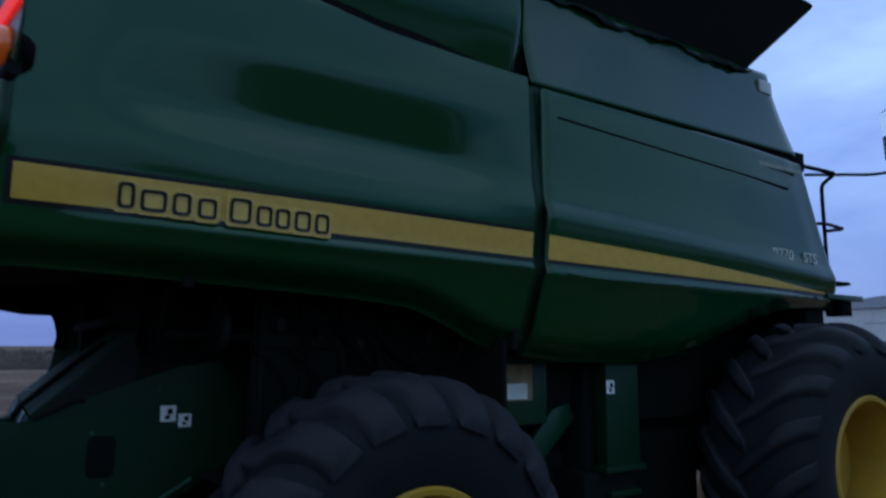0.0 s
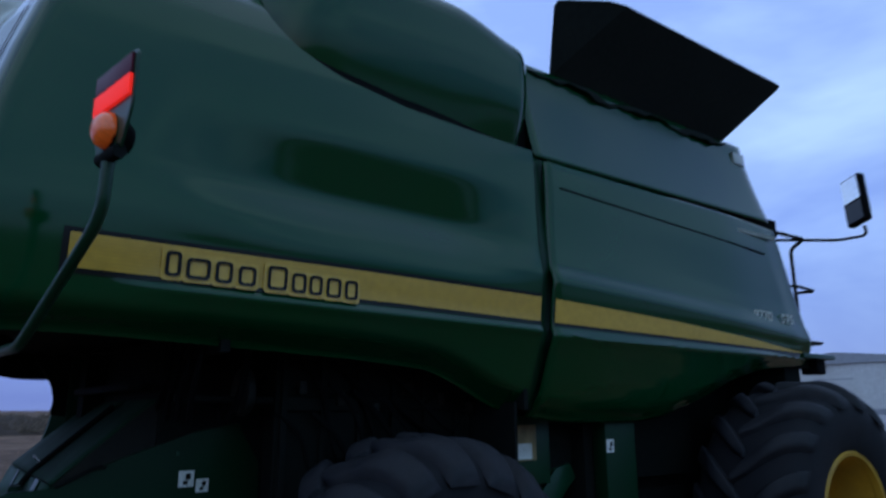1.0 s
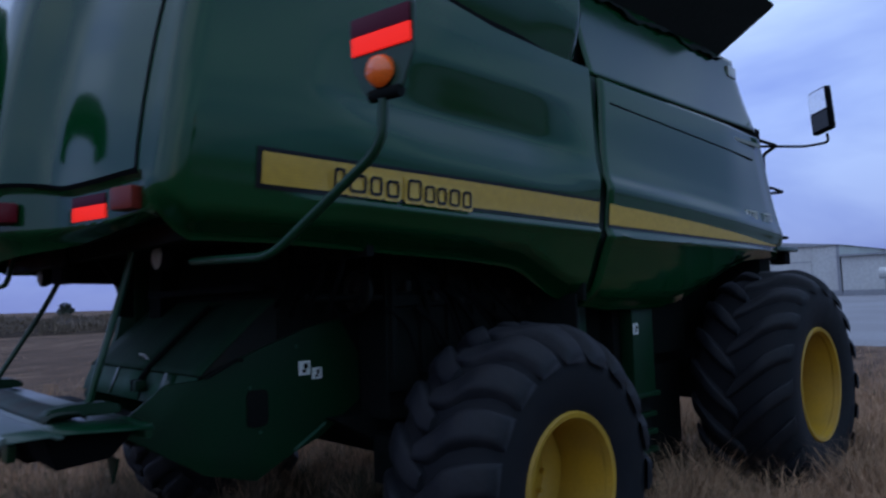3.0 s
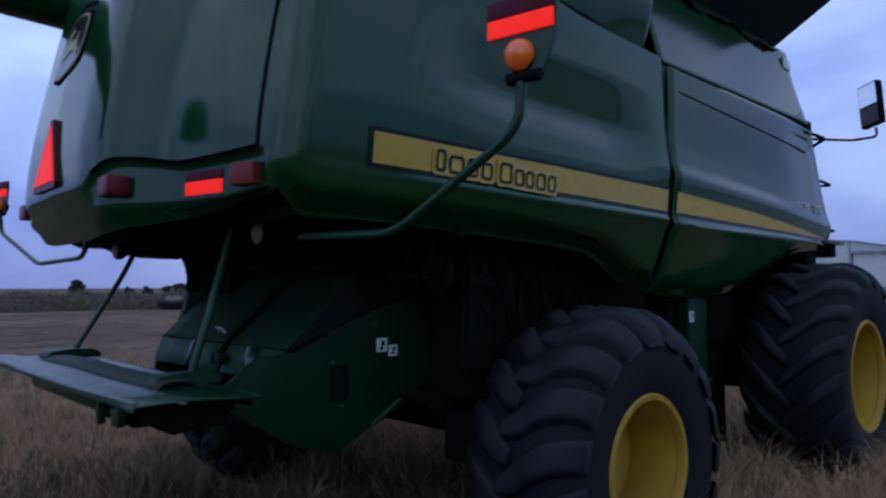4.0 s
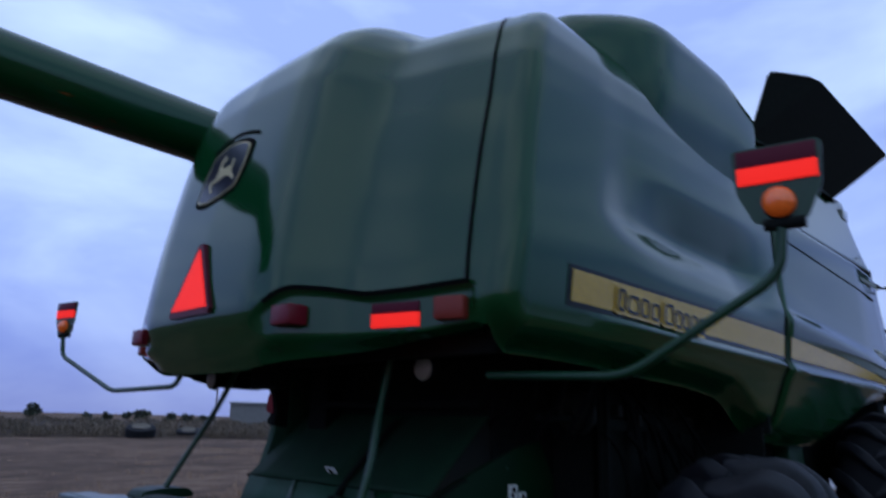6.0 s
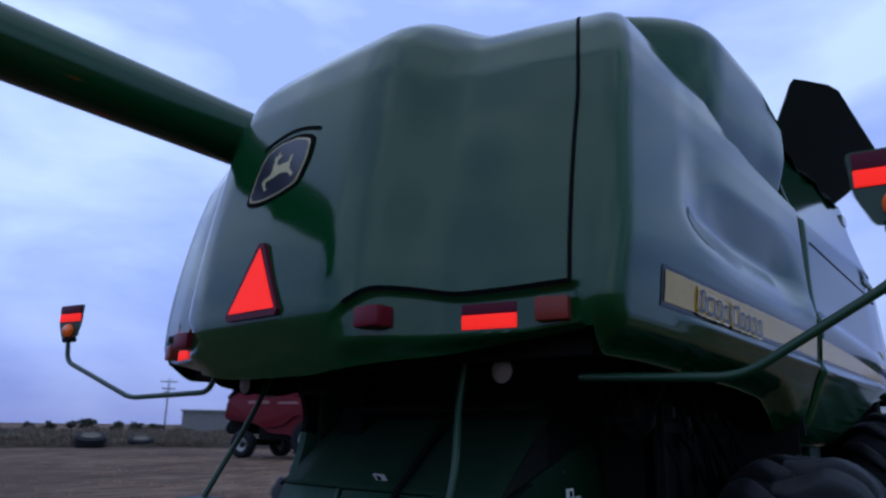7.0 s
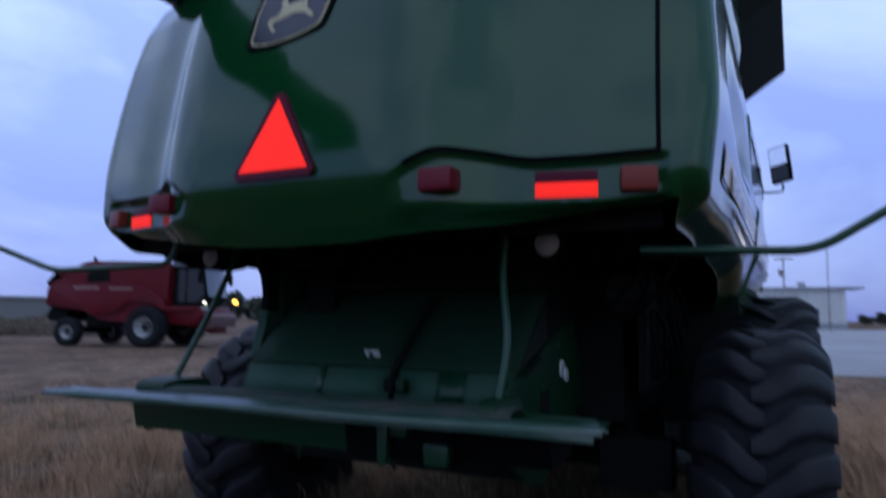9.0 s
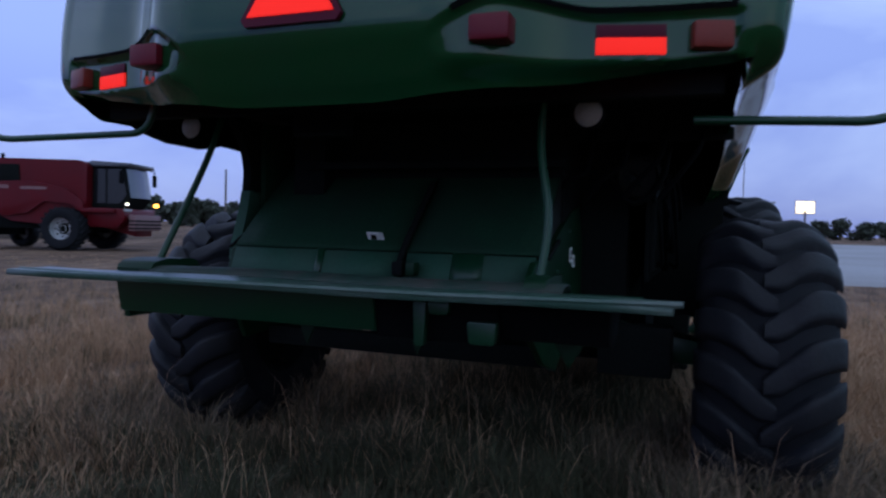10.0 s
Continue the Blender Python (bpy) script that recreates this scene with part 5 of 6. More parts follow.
for k in range(31):
    x = 20.8 + (93 - 20.8) * (k / 30) ** 1.4
    row = []
    for j in range(61):
        y = -70 + (0.42 * x + 70) * j / 60
        wob = 0.5 * noise.noise(Vector((y * 0.25, 4, 0))) if k == 0 else 0
        row.append((x + wob, y, gz(x, y) + 0.10 + (0.03 if k else -0.25) + 0.10 * noise.noise(Vector((x * 0.06, y * 0.06, 3)))))
    rows.append(row)
sheet(bm, rows)
tagged(part("gravel_lot", bm, LOT), "pale grey gravel lot before the warehouse", "gravel lot", kind="structure")


def corrugated(bm, x, y0, y1, z0, z1, pitch, depth):
    pts = []
    n = int((y1 - y0) / pitch)
    for k in range(n * 4 + 1):
        y = y0 + (y1 - y0) * k / (n * 4)
        pts.append((x - (depth if k % 4 in (1, 2) else 0.0), y))
    sheet(bm, [[(px, py, z) for px, py in pts] for z in (z0, z1)])
    return bm


def warehouse(x, y0, y1, base, high, deep, name_label, door_ys, gable=False):
    w = thing("warehouse", (x, (y0 + y1) / 2, base), name_label, "warehouse")
    bm = nb()
    box(bm, x + 0.05, x + deep, y0, y1, base - 0.6, base + high)
    wall = part("wall", bm, METAL_WALL, w, "white corrugated metal wall", smooth=False)
    part("wall_sheeting", corrugated(nb(), x, y0, y1, base + 0.5, base + high - 0.02, 0.9, 0.06), METAL_WALL, wall, smooth=False)
    part("wall_base", box(nb(), x - 0.10, x + 0.1, y0 - 0.05, y1 + 0.05, base - 0.6, base + 0.5), ROOF, wall, smooth=False)
    ym = (y0 + y1) / 2
    if gable:
        part("roof", prism(nb(), [(y0 - 0.4, base + high - 0.05), (y1 + 0.4, base + high - 0.05), (ym, base + high + (y1 - y0) * 0.05)], "x", x - 0.4, x + deep + 0.4), ROOF, w, "low grey metal roof", smooth=False)
    else:
        part("roof", prism(nb(), [(x - 0.6, base + high - 0.05), (x + deep + 0.5, base + high + 0.5), (x + deep + 0.5, base + high + 0.75), (x - 0.6, base + high + 0.2)], "y", y0 - 2.0, y1 + 0.1), ROOF, w, "flat grey metal roof with an overhang", smooth=False)
    for dy, dw, dh, mat in door_ys:
        door = part("door", box(nb(), x - 0.16, x - 0.08, dy - dw / 2, dy + dw / 2, base - 0.1, base + dh), mat, w, "dark door" if mat is not METAL_WALL else "white roller door", smooth=False)
        part("door_frame", box(nb(), x - 0.19, x - 0.1, dy - dw / 2 - 0.12, dy + dw / 2 + 0.12, base + dh, base + dh + 0.12), ROOF, door, smooth=False)
    return w


low = warehouse(95, -7.5, 24.3, 1.0, 4.75, 18, "long low white metal warehouse with flat overhanging roof", [(-3.9, 1.3, 2.2, BLACK_STEEL), (7.5, 4.2, 3.6, METAL_WALL), (16.5, 4.2, 3.6, METAL_WALL)])
part("roof_vent", box(nb(), 97, 98.0, -3.2, -2.3, 5.6, 6.7, 0.05), ROOF, low, "small square roof vent")
tall = warehouse(95.5, 24.6, 53.3, 1.0, 6.3, 24, "taller white metal warehouse with a low gable roof", [(30.3, 4.5, 4.2, METAL_WALL), (39.3, 4.5, 4.2, METAL_WALL)], True)
part("corner_trim", box(nb(), 95.35, 95.5, 24.6, 24.95, 0.6, 7.3), ROOF, tall, smooth=False)


def utility_pole(x, y, high, arms=1, r=0.14):
    b = gz(x, y) - 0.2
    p = thing("utility_pole", (x, y, b), "weathered wooden utility pole with crossarms", "utility pole", "poles along the road")
    part("pole", tube(nb(), [(x, y, b), (x, y, b + high)], [r, r * 0.65], 10), POLE, p)
    a = math.atan2(y, x) + math.pi / 2
    for k in range(arms):
        z = b + high - 0.5 - 1.1 * k
        dx, dy = math.cos(a) * (1.25 - 0.3 * k), math.sin(a) * (1.25 - 0.3 * k)
        part("crossarm", tube(nb(), [(x - dx, y - dy, z), (x + dx, y + dy, z)], 0.07, 6), POLE, p)
        for s in (-0.9, -0.4, 0.4, 0.9):
            part("insulator", tube(nb(), [(x + s * dx, y + s * dy, z + 0.05), (x + s * dx, y + s * dy, z + 0.3)], 0.05, 6), GREY_SHED, p)
    if arms:
        part("transformer", tube(nb(), [(x + 0.4 * math.cos(a), y + 0.4 * math.sin(a), b + high - 3.0), (x + 0.4 * math.cos(a), y + 0.4 * math.sin(a), b + high - 2.0)], 0.26, 10), GREY_SHED, p)
    return p


def polar(az, d, cx=-2.7, cy=-2.0):
    az += 0.6
    return cx + d * math.cos(radians(az)), cy + d * math.sin(radians(az))


utility_pole(*polar(0.1, 112), 10.6, 1)
utility_pole(*polar(-2.75, 88), 10.6, 0, 0.07)
utility_pole(*polar(61.2, 120, -2.4, -2.9), 8.2, 2)
utility_pole(*polar(37.9, 78), 7.0, 0)
utility_pole(*polar(47.0, 120), 9.5, 1)

def west(az, d):
    return polar(az, d, -2.25, -3.3)


# lit sign on its post
sx, sy = polar(-7.05, 118)
sz = gz(sx, sy)
sign_ob = thing("lit_sign", (sx, sy, sz - 0.2), "glowing warm white sign panel on a post", "sign")
part("post", tube(nb(), [(sx, sy, sz - 0.2), (sx, sy, sz + 4.6)], 0.14, 10), POLE, sign_ob)
part("panel", box(nb(), sx, sx + 0.3, sy - 1.35, sy + 1.35, sz + 4.2, sz + 6.2, 0.08), ROOF, sign_ob)
part("lit_face", box(nb(), sx - 0.03, sx - 0.005, sy - 1.25, sy + 1.25, sz + 4.3, sz + 6.1), SIGN, sign_ob, "warm glowing sign face", smooth=False)

lx, ly = polar(42.85, 95)
lamp_ob = thing("street_lamp", (lx, ly, gz(lx, ly)), "orange glowing street lamp on a thin post", "street lamp")
part("post", tube(nb(), [(lx, ly, gz(lx, ly) - 0.2), (lx, ly, 3.3)], 0.06, 8), POLE, lamp_ob)
part("glowing_head", lathe(nb(), [(0.001, -0.25), (0.22, -0.2), (0.36, 0.0), (0.22, 0.2), (0.001, 0.25)], (lx, ly, 3.45), 16, "z"), SODIUM, lamp_ob, "orange glowing lamp head")


# ---- trees and brush ----
def leaf_cloud(rng, centres, count, size, flat=0.7):
    """Many small leaf clumps, as crossed quads scattered in and on lobes."""
    verts, faces = [], []
    c = np.array([[*p, r] for p, r in centres])
    pick = rng.choice(len(c), count, p=(c[:, 3] ** 2) / (c[:, 3] ** 2).sum())
    d = rng.normal(size=(count, 3))
    d /= np.linalg.norm(d, axis=1)[:, None]
    rad = c[pick, 3] * rng.uniform(0.45, 1.08, count)
    pos = c[pick, :3] + d * rad[:, None] * np.array([1, 1, flat])
    for p in pos:
        s = size * rng.uniform(0.6, 1.4)
        u = rng.normal(size=3)
        u /= np.linalg.norm(u)
        v = np.cross(u, rng.normal(size=3))
        v /= np.linalg.norm(v)
        i = len(verts)
        verts += [p - u * s, p + v * s * 0.6, p + u * s, p - v * s * 0.6]
        faces.append((i, i + 1, i + 2, i + 3))
    me = bpy.data.meshes.new("crown")
    me.from_pydata([tuple(v) for v in verts], [], faces)
    return me


def tree(x, y, high, wide, seed, leaves=700, lab="small dark tree with an uneven crown on the skyline"):
    rng = np.random.default_rng(seed)
    b = gz(x, y) - 0.1
    t = thing("tree", (x, y, b), lab, "tree", "trees on the skyline")
    bm = nb()
    tube(bm, [(x, y, b), (x + 0.05 * high * rng.normal() * 0.3, y, b + high * 0.35), (x, y, b + high * 0.7)], [0.05 * high, 0.035 * high, 0.012 * high], 8)
    lobes = []
    for k in range(7):
        a = rng.uniform(0, 6.28)
        rr = wide * 0.5 * rng.uniform(0.1, 0.62)
        p = (x + rr * math.cos(a), y + rr * math.sin(a), b + high * rng.uniform(0.22, 0.80))
        lobes.append((p, wide * rng.uniform(0.18, 0.30)))
        tube(bm, [(x, y, b + high * 0.3), p], [0.02 * high, 0.006 * high], 5)
    part("trunk", bm, TRUNK, t)
    me = leaf_cloud(rng, lobes, leaves, 0.06 * wide + 0.06)
    me.materials.append(LEAF)
    ob = new("crown", me)
    ob.parent = t
    ob.matrix_parent_inverse = t.matrix_basis.inverted()
    return t


tree(*west(73.5, 110), 2.4, 2.3, 1)
tree(*west(66.4, 125), 1.9, 3.2, 2)
tree(*west(67.5, 127), 1.5, 2.0, 8, 500)
tree(*west(68.8, 125), 1.3, 2.0, 3, 400)
tree(*west(70.1, 125), 1.2, 1.8, 4, 400)
tree(*west(64.6, 118), 1.4, 2.2, 5, 400)
tree(*west(62.2, 90), 1.5, 2.4, 6, 500)
tree(*west(63.3, 96), 1.5, 2.0, 7, 400)
for k, (az, d, h, w) in enumerate(((42.9, 130, 5.3, 6.0), (41.2, 128, 4.6, 6.5), (40.2, 120, 5.2, 6.0), (39.2, 135, 4.8, 7.0), (38.1, 125, 4.9, 6.0), (36.6, 130, 4.5, 7.0), (35.2, 128, 4.8, 6.0), (33.6, 130, 5.0, 7), (44.3, 138, 4.4, 6))):
    tree(*polar(az, d), h, w, 20 + k, 900, "dark bushy tree in a far row")
for k, (az, d, h, w) in enumerate(((-4.9, 150, 2.9, 3.0), (-6.0, 155, 2.5, 2.6), (-8.3, 150, 3.9, 4.6), (-9.4, 152, 4.1, 5.5), (-7.3, 156, 2.2, 3.0), (-10.8, 150, 3.6, 6.0), (-12.4, 150, 3.8, 6.0))):
    tree(*polar(az, d), h, w, 40 + k, 700, "dark tree beyond the gravel lot")

# low brushy bank behind the field
rows = []
bm = nb()
rng = np.random.default_rng(5)
bank_line = [(50, -0.3), (51, 0.12), (52, 0.40), (53.5, 0.66), (55.5, 0.88), (58, 1.05), (62, 1.12), (68, 1.0), (80, 0.6)]


def bank_rise(az, dist):
    h = float(np.interp(dist, [p[0] for p in bank_line], [p[1] for p in bank_line]))
    return h * (0.88 + 0.30 * noise.noise(Vector((az * 0.7, dist * 0.12, 2)))) + 0.10 * noise.noise(Vector((az * 3.1, dist * 0.5, 5))) * sstep(50, 52, dist)


for k in range(361):
    az = 46.0 + 60.0 * k / 360
    row = []
    for dist, h in bank_line:
        x, y = polar(az, dist + 1.2 * noise.noise(Vector((az * 0.4, 1.5, 0))))
        row.append((x, y, gz(x, y) + bank_rise(az, dist)))
    rows.append(row)
sheet(bm, rows)
tagged(part("brushy_bank", bm, BRUSH), "long low bank overgrown with dry brown grass", "bank", kind="structure")
# grey shed beyond the bank
gx, gy = polar(57.4, 84, -2.4, -2.8)
shed = thing("grey_shed", (gx, gy, gz(gx, gy)), "low weathered grey sheet metal shed", "shed")
mrot = Matrix.Translation((gx, gy, gz(gx, gy))) @ Matrix.Rotation(radians(57.6 - 90), 4, "Z")
part("wall", box(nb(), -3.9, 6.5, 0, 7, -0.3, 2.75, 0, mrot), GREY_SHED, shed, smooth=False)
part("roof", box(nb(), -4.1, 6.7, -0.25, 7.2, 2.75, 2.92, 0, mrot), ROOF, shed, smooth=False)
for k in range(9):
    part("sheet_rib", box(nb(), -3.0 + k * 1.1, -2.94 + k * 1.1, -0.04, 0.02, -0.2, 2.75, 0, mrot), GREY_SHED, shed, smooth=False)


def old_tyre(x, y, r, wide, tip):
    b = gz(x, y)
    t = thing("old_tyre", (x, y, b), "large black farm tyre lying on the field with a pale wheel", "tyre", "tyres lying on the field")
    h = wide / 2
    out = math.atan2(-2.0 - y, -2.7 - x)
    turn = Matrix.Translation((x, y, b + h + 0.10)) @ Matrix.Rotation(out, 4, "Z") @ Matrix.Rotation(radians(tip), 4, "Y")
    bm = lathe(nb(), [(r * 0.5, -h * 0.8), (r * 0.75, -h), (r * 0.97, -h * 0.8), (r, 0), (r * 0.97, h * 0.8), (r * 0.75, h), (r * 0.5, h * 0.8), (r * 0.5, -h * 0.8)], (0, 0, 0), 32, "z")
    bmesh.ops.transform(bm, matrix=turn, verts=bm.verts)
    part("tyre", bm, RUBBER, t)
    bm = lathe(nb(), [(0.001, h * 0.95), (r * 0.3, h * 0.98), (r * 0.62, h * 1.04)], (0, 0, 0), 24, "z")
    bmesh.ops.transform(bm, matrix=turn, verts=bm.verts)
    part("wheel_disc", bm, TYRE_DISC, t, "dull rusty wheel disc")
    return t


old_tyre(*west(66.5, 52), 0.95, 0.72, 17)
old_tyre(*west(63.2, 53), 0.80, 0.52, 15)
old_tyre(*west(62.4, 55), 0.6, 0.45, 12)


def parked_car(x, y, az, mat, lab):
    b = gz(x, y) + 0.12
    c = thing("parked_car", (x, y, b), lab, "car", "cars on the lot")
    m = Matrix.Translation((x, y, b)) @ Matrix.Rotation(radians(az), 4, "Z")
    bm = nb()
    prism(bm, rounded([(-2.2, 0.35), (2.2, 0.35), (2.25, 0.8), (1.3, 0.95), (0.6, 1.42), (-1.2, 1.45), (-1.9, 0.98), (-2.25, 0.9)], 0.12, 3), "y", -0.88, 0.88)
    bmesh.ops.transform(bm, matrix=m, verts=bm.verts)
    body = part("body", bm, mat, c)
    for s in (-1, 1):
        bm = nb()
        prism(bm, rounded([(-1.6, 1.0), (1.15, 0.98), (0.55, 1.36), (-1.1, 1.38)], 0.06, 2), "y", s * 0.885 - 0.006, s * 0.885 + 0.006)
        bmesh.ops.transform(bm, matrix=m, verts=bm.verts)
        part("side_window", bm, CAB_GLASS, body)
        for wx in (-1.35, 1.4):
            bm = nb()
            lathe(bm, [(0.001, -0.1), (0.2, -0.11), (0.32, -0.1), (0.34, 0.0), (0.32, 0.1), (0.2, 0.11), (0.001, 0.1)], (wx, s * 0.82, 0.34), 20)
            bmesh.ops.transform(bm, matrix=m, verts=bm.verts)
            part("wheel", bm, RUBBER, c)
    return c


parked_car(*polar(-5.3, 205), 80, CAR_DARK, "dark parked car beside the warehouse")
parked_car(*polar(-6.25, 210), 95, CAR_DARK, "dark parked car at the lot's far side")
tk = thing("storage_tank", (88, 17.0, gz(88, 17)), "small pale storage tank on legs by the warehouse", "tank")
part("vessel", tube(nb(), [(88, 15.6, 3.3), (88, 18.4, 3.3)], 0.65, 20), METAL_WALL, tk)
for yy in (16.2, 17.8):
    part("leg", box(nb(), 87.6, 88.4, yy - 0.1, yy + 0.1, gz(88, 17), 2.9), ROOF, tk)

# ---- the red combine harvester across the field ----


def red_machine():
    cx, cy = polar(49.05, 36.0, -1.2, -1.3)
    t = thing("red_combine_harvester", (0, 0, 0), "faded red combine harvester with silver wheels parked across the field", "combine harvester")

    def add(name, bm, mat, label="", parent=None, smooth=True):
        return part(name, bm, mat, parent or t, label, smooth)

    add("body", prism(nb(), rounded([(-5.1, 1.75), (-4.95, 2.70), (-4.2, 3.0), (-3.35, 3.62), (-2.9, 3.70), (0.5, 3.66), (0.78, 3.52), (0.75, 1.3), (-0.9, 1.05), (-2.4, 1.15), (-3.2, 1.55)], 0.2, 4), "y", -1.35, 1.35, 0.06), RED, "faded red bodywork")
    for s in (-1, 1):
        add("side_panel", prism(nb(), rounded([(-4.95, 1.9), (-4.8, 2.65), (-1.6, 2.80), (0.0, 2.5), (0.72, 2.0), (0.72, 1.55), (0.2, 1.9), (-0.9, 1.98), (-1.6, 1.5), (-2.6, 1.35), (-3.2, 1.75)], 0.12, 4), "y", s * 1.42 - 0.08, s * 1.42 + 0.08, 0.03), RED, "red side panel with a wheel arch")
        bar = add("pale_decal", box(nb(), -3.6, -2.4, s * 1.508 - 0.004, s * 1.508 + 0.004, 2.46, 2.60), FADED_RED)
        add("pale_decal", box(nb(), -1.9, -0.8, s * 1.508 - 0.004, s * 1.508 + 0.004, 2.44, 2.55), FADED_RED)
        add("engine_grille", prism(nb(), rounded([(-3.1, 2.72), (-2.0, 2.72), (-2.05, 3.45), (-2.95, 3.45)], 0.06, 3), "y", s * 1.37 - 0.03, s * 1.37 + 0.03, 0.01), BLACK_STEEL, "dark engine grille")
        wh = add("front_wheel", lathe(nb(), [(0.001, s * 0.12), (0.15, s * 0.14), (0.2, s * 0.05), (0.40, s * 0.12), (0.43, s * 0.28), (0.46, s * 0.30), (0.46, 0)], (0, s * 1.55, 0.88), 40), GREY_RIM, "silver grey wheel")
        add("tyre", lathe(nb(), [(0.44, -0.3), (0.6, -0.37), (0.78, -0.34), (0.85, -0.22), (0.85, 0.22), (0.78, 0.34), (0.6, 0.37), (0.44, 0.3)], (0, s * 1.55, 0.88), 56), RUBBER, "black tyre", wh)
        for k in range(22):
            a = 2 * math.pi * k / 22
            mm = Matrix.Translation((0, s * 1.55, 0.88)) @ Matrix.Rotation(a, 4, "Y") @ Matrix.Rotation(0.5, 4, "X")
            add("lug", box(nb(), 0.835, 0.88, -0.36, 0.36, -0.04, 0.04, 0, mm), LUG, "", wh, False)
        add("hub", lathe(nb(), [(0.001, s * 0.20), (0.09, s * 0.20), (0.11, s * 0.15), (0.20, s * 0.10), (0.23, s * 0.075), (0.23, s * 0.03)], (0, s * 1.55, 0.88), 24), BLACK_STEEL, "dark wheel hub", wh)
        for k in range(8):
            a = 2 * math.pi * k / 8
            add("wheel_nut", box(nb(), 0.285, 0.335, s * 0.11 - 0.04, s * 0.11 + 0.04, -0.025, 0.025, 0, Matrix.Translation((0, s * 1.55, 0.88)) @ Matrix.Rotation(a, 4, "Y")), BLACK_STEEL, "", wh, False)
        wr = add("rear_wheel", lathe(nb(), [(0.001, s * 0.10), (0.10, s * 0.12), (0.14, s * 0.04), (0.26, s * 0.1), (0.29, s * 0.2), (0.31, s * 0.2), (0.31, 0)], (-3.75, s * 1.45, 0.62), 36), GREY_RIM, "silver grey steering wheel")
        add("tyre", lathe(nb(), [(0.32, -0.2), (0.42, -0.28), (0.54, -0.26), (0.61, -0.17), (0.61, 0.17), (0.54, 0.26), (0.42, 0.28), (0.32, 0.2)], (-3.75, s * 1.45, 0.62), 48), RUBBER, "black tyre", wr)
        add("hub", lathe(nb(), [(0.001, s * 0.17), (0.07, s * 0.17), (0.09, s * 0.12), (0.15, s * 0.09), (0.15, s * 0.03)], (-3.75, s * 1.45, 0.62), 20), BLACK_STEEL, "dark wheel hub", wr)
        add("mirror_arm", tube(nb(), bend([(1.9, s * 0.9, 3.5), (2.25, s * 1.35, 3.45), (2.25, s * 1.38, 3.2)], 0.08), 0.03, 6), BLACK_STEEL)
        add("mirror", box(nb(), 2.2, 2.3, s * 1.38 - 0.12, s * 1.38 + 0.12, 2.75, 3.25, 0.03), BLACK)
    add("rear_axle", box(nb(), -3.9, -3.6, -1.3, 1.3, 0.55, 0.85, 0.03), BLACK_STEEL)
    add("front_axle", box(nb(), -0.3, 0.3, -1.3, 1.3, 0.7, 1.2, 0.03), BLACK_STEEL)
    add("chassis", box(nb(), -3.2, 0.6, -1.1, 1.1, 0.85, 1.7, 0.05), BLACK_STEEL, "dark chassis under the bodywork")
    add("straw_hood", prism(nb(), rounded([(-5.3, 1.3), (-4.9, 1.95), (-4.2, 1.95), (-4.2, 1.1), (-5.0, 1.05)], 0.08, 3), "y", -1.0, 1.0, 0.03), BLACK_STEEL)
    cab = add("cab_frame", prism(nb(), rounded([(0.72, 1.75), (2.0, 1.75), (2.35, 2.2), (2.15, 3.45), (0.72, 3.45)], 0.1, 3), "y", -0.92, 0.92, 0.03), BLACK_STEEL, "dark cab")
    add("cab_roof", prism(nb(), rounded([(0.6, 3.44), (2.4, 3.44), (2.42, 3.60), (0.75, 3.68)], 0.06, 3), "y", -1.05, 1.05, 0.04), CAR_DARK, "dark cab roof", cab)
    for s in (-1, 1):
        add("side_window", prism(nb(), rounded([(1.42, 1.95), (1.95, 1.95), (2.22, 2.3), (2.05, 3.36), (1.42, 3.36)], 0.05, 2), "y", s * 0.93 - 0.01, s * 0.93 + 0.01), CAB_GLASS, "cab side window", cab)
        add("side_window", prism(nb(), rounded([(0.85, 1.95), (1.34, 1.95), (1.34, 3.36), (0.85, 3.36)], 0.05, 2), "y", s * 0.93 - 0.01, s * 0.93 + 0.01), CAB_GLASS, "", cab)
    bm = nb()
    sheet(bm, [[(2.365 - 0.20 * k / 8 + 0.06 * math.sin(math.pi * j / 10), -0.86 + 1.72 * j / 10, 2.2 + 1.24 * k / 8) for j in range(11)] for k in range(9)])
    add("windscreen", bm, MIRROR_GLASS, "curved windscreen reflecting the sky", cab)
    add("feeder_house", prism(nb(), [(0.9, 1.7), (1.6, 1.75), (2.55, 1.15), (2.5, 0.6), (0.9, 1.0)], "y", -0.65, 0.65, 0.03), RED, "red feeder house")
    add("front_mount", box(nb(), 2.40, 2.70, -1.1, 1.1, 0.85, 1.50, 0.04), FADED_RED, "dull reddish header mount")
    add("ladder_platform", box(nb(), 0.8, 2.1, 0.95, 1.75, 1.68, 1.76, 0.02), RED)
    add("lower_nose", prism(nb(), rounded([(0.75, 0.98), (2.0, 0.95), (2.35, 1.30), (2.30, 1.74), (0.75, 1.76)], 0.12, 3), "y", -1.30, 1.30, 0.05), RED, "red lower nose under the cab")
    for k in range(3):
        add("mount_slot", box(nb(), 2.43, 2.72, -1.12, 1.12, 0.92 + 0.15 * k, 0.98 + 0.15 * k), BLACK_STEEL)
    add("front_fender", box(nb(), 0.6, 2.0, -1.5, -0.85, 1.55, 1.72, 0.05), RED)
    add("lit_work_lamp", lathe(nb(), [(0.001, 0.04), (0.045, 0.02), (0.05, 0.0), (0.035, -0.04), (0.001, -0.05)], (2.30, -1.0, 1.92), 16, "x"), LIT_WHITE, "small bright white work lamp")
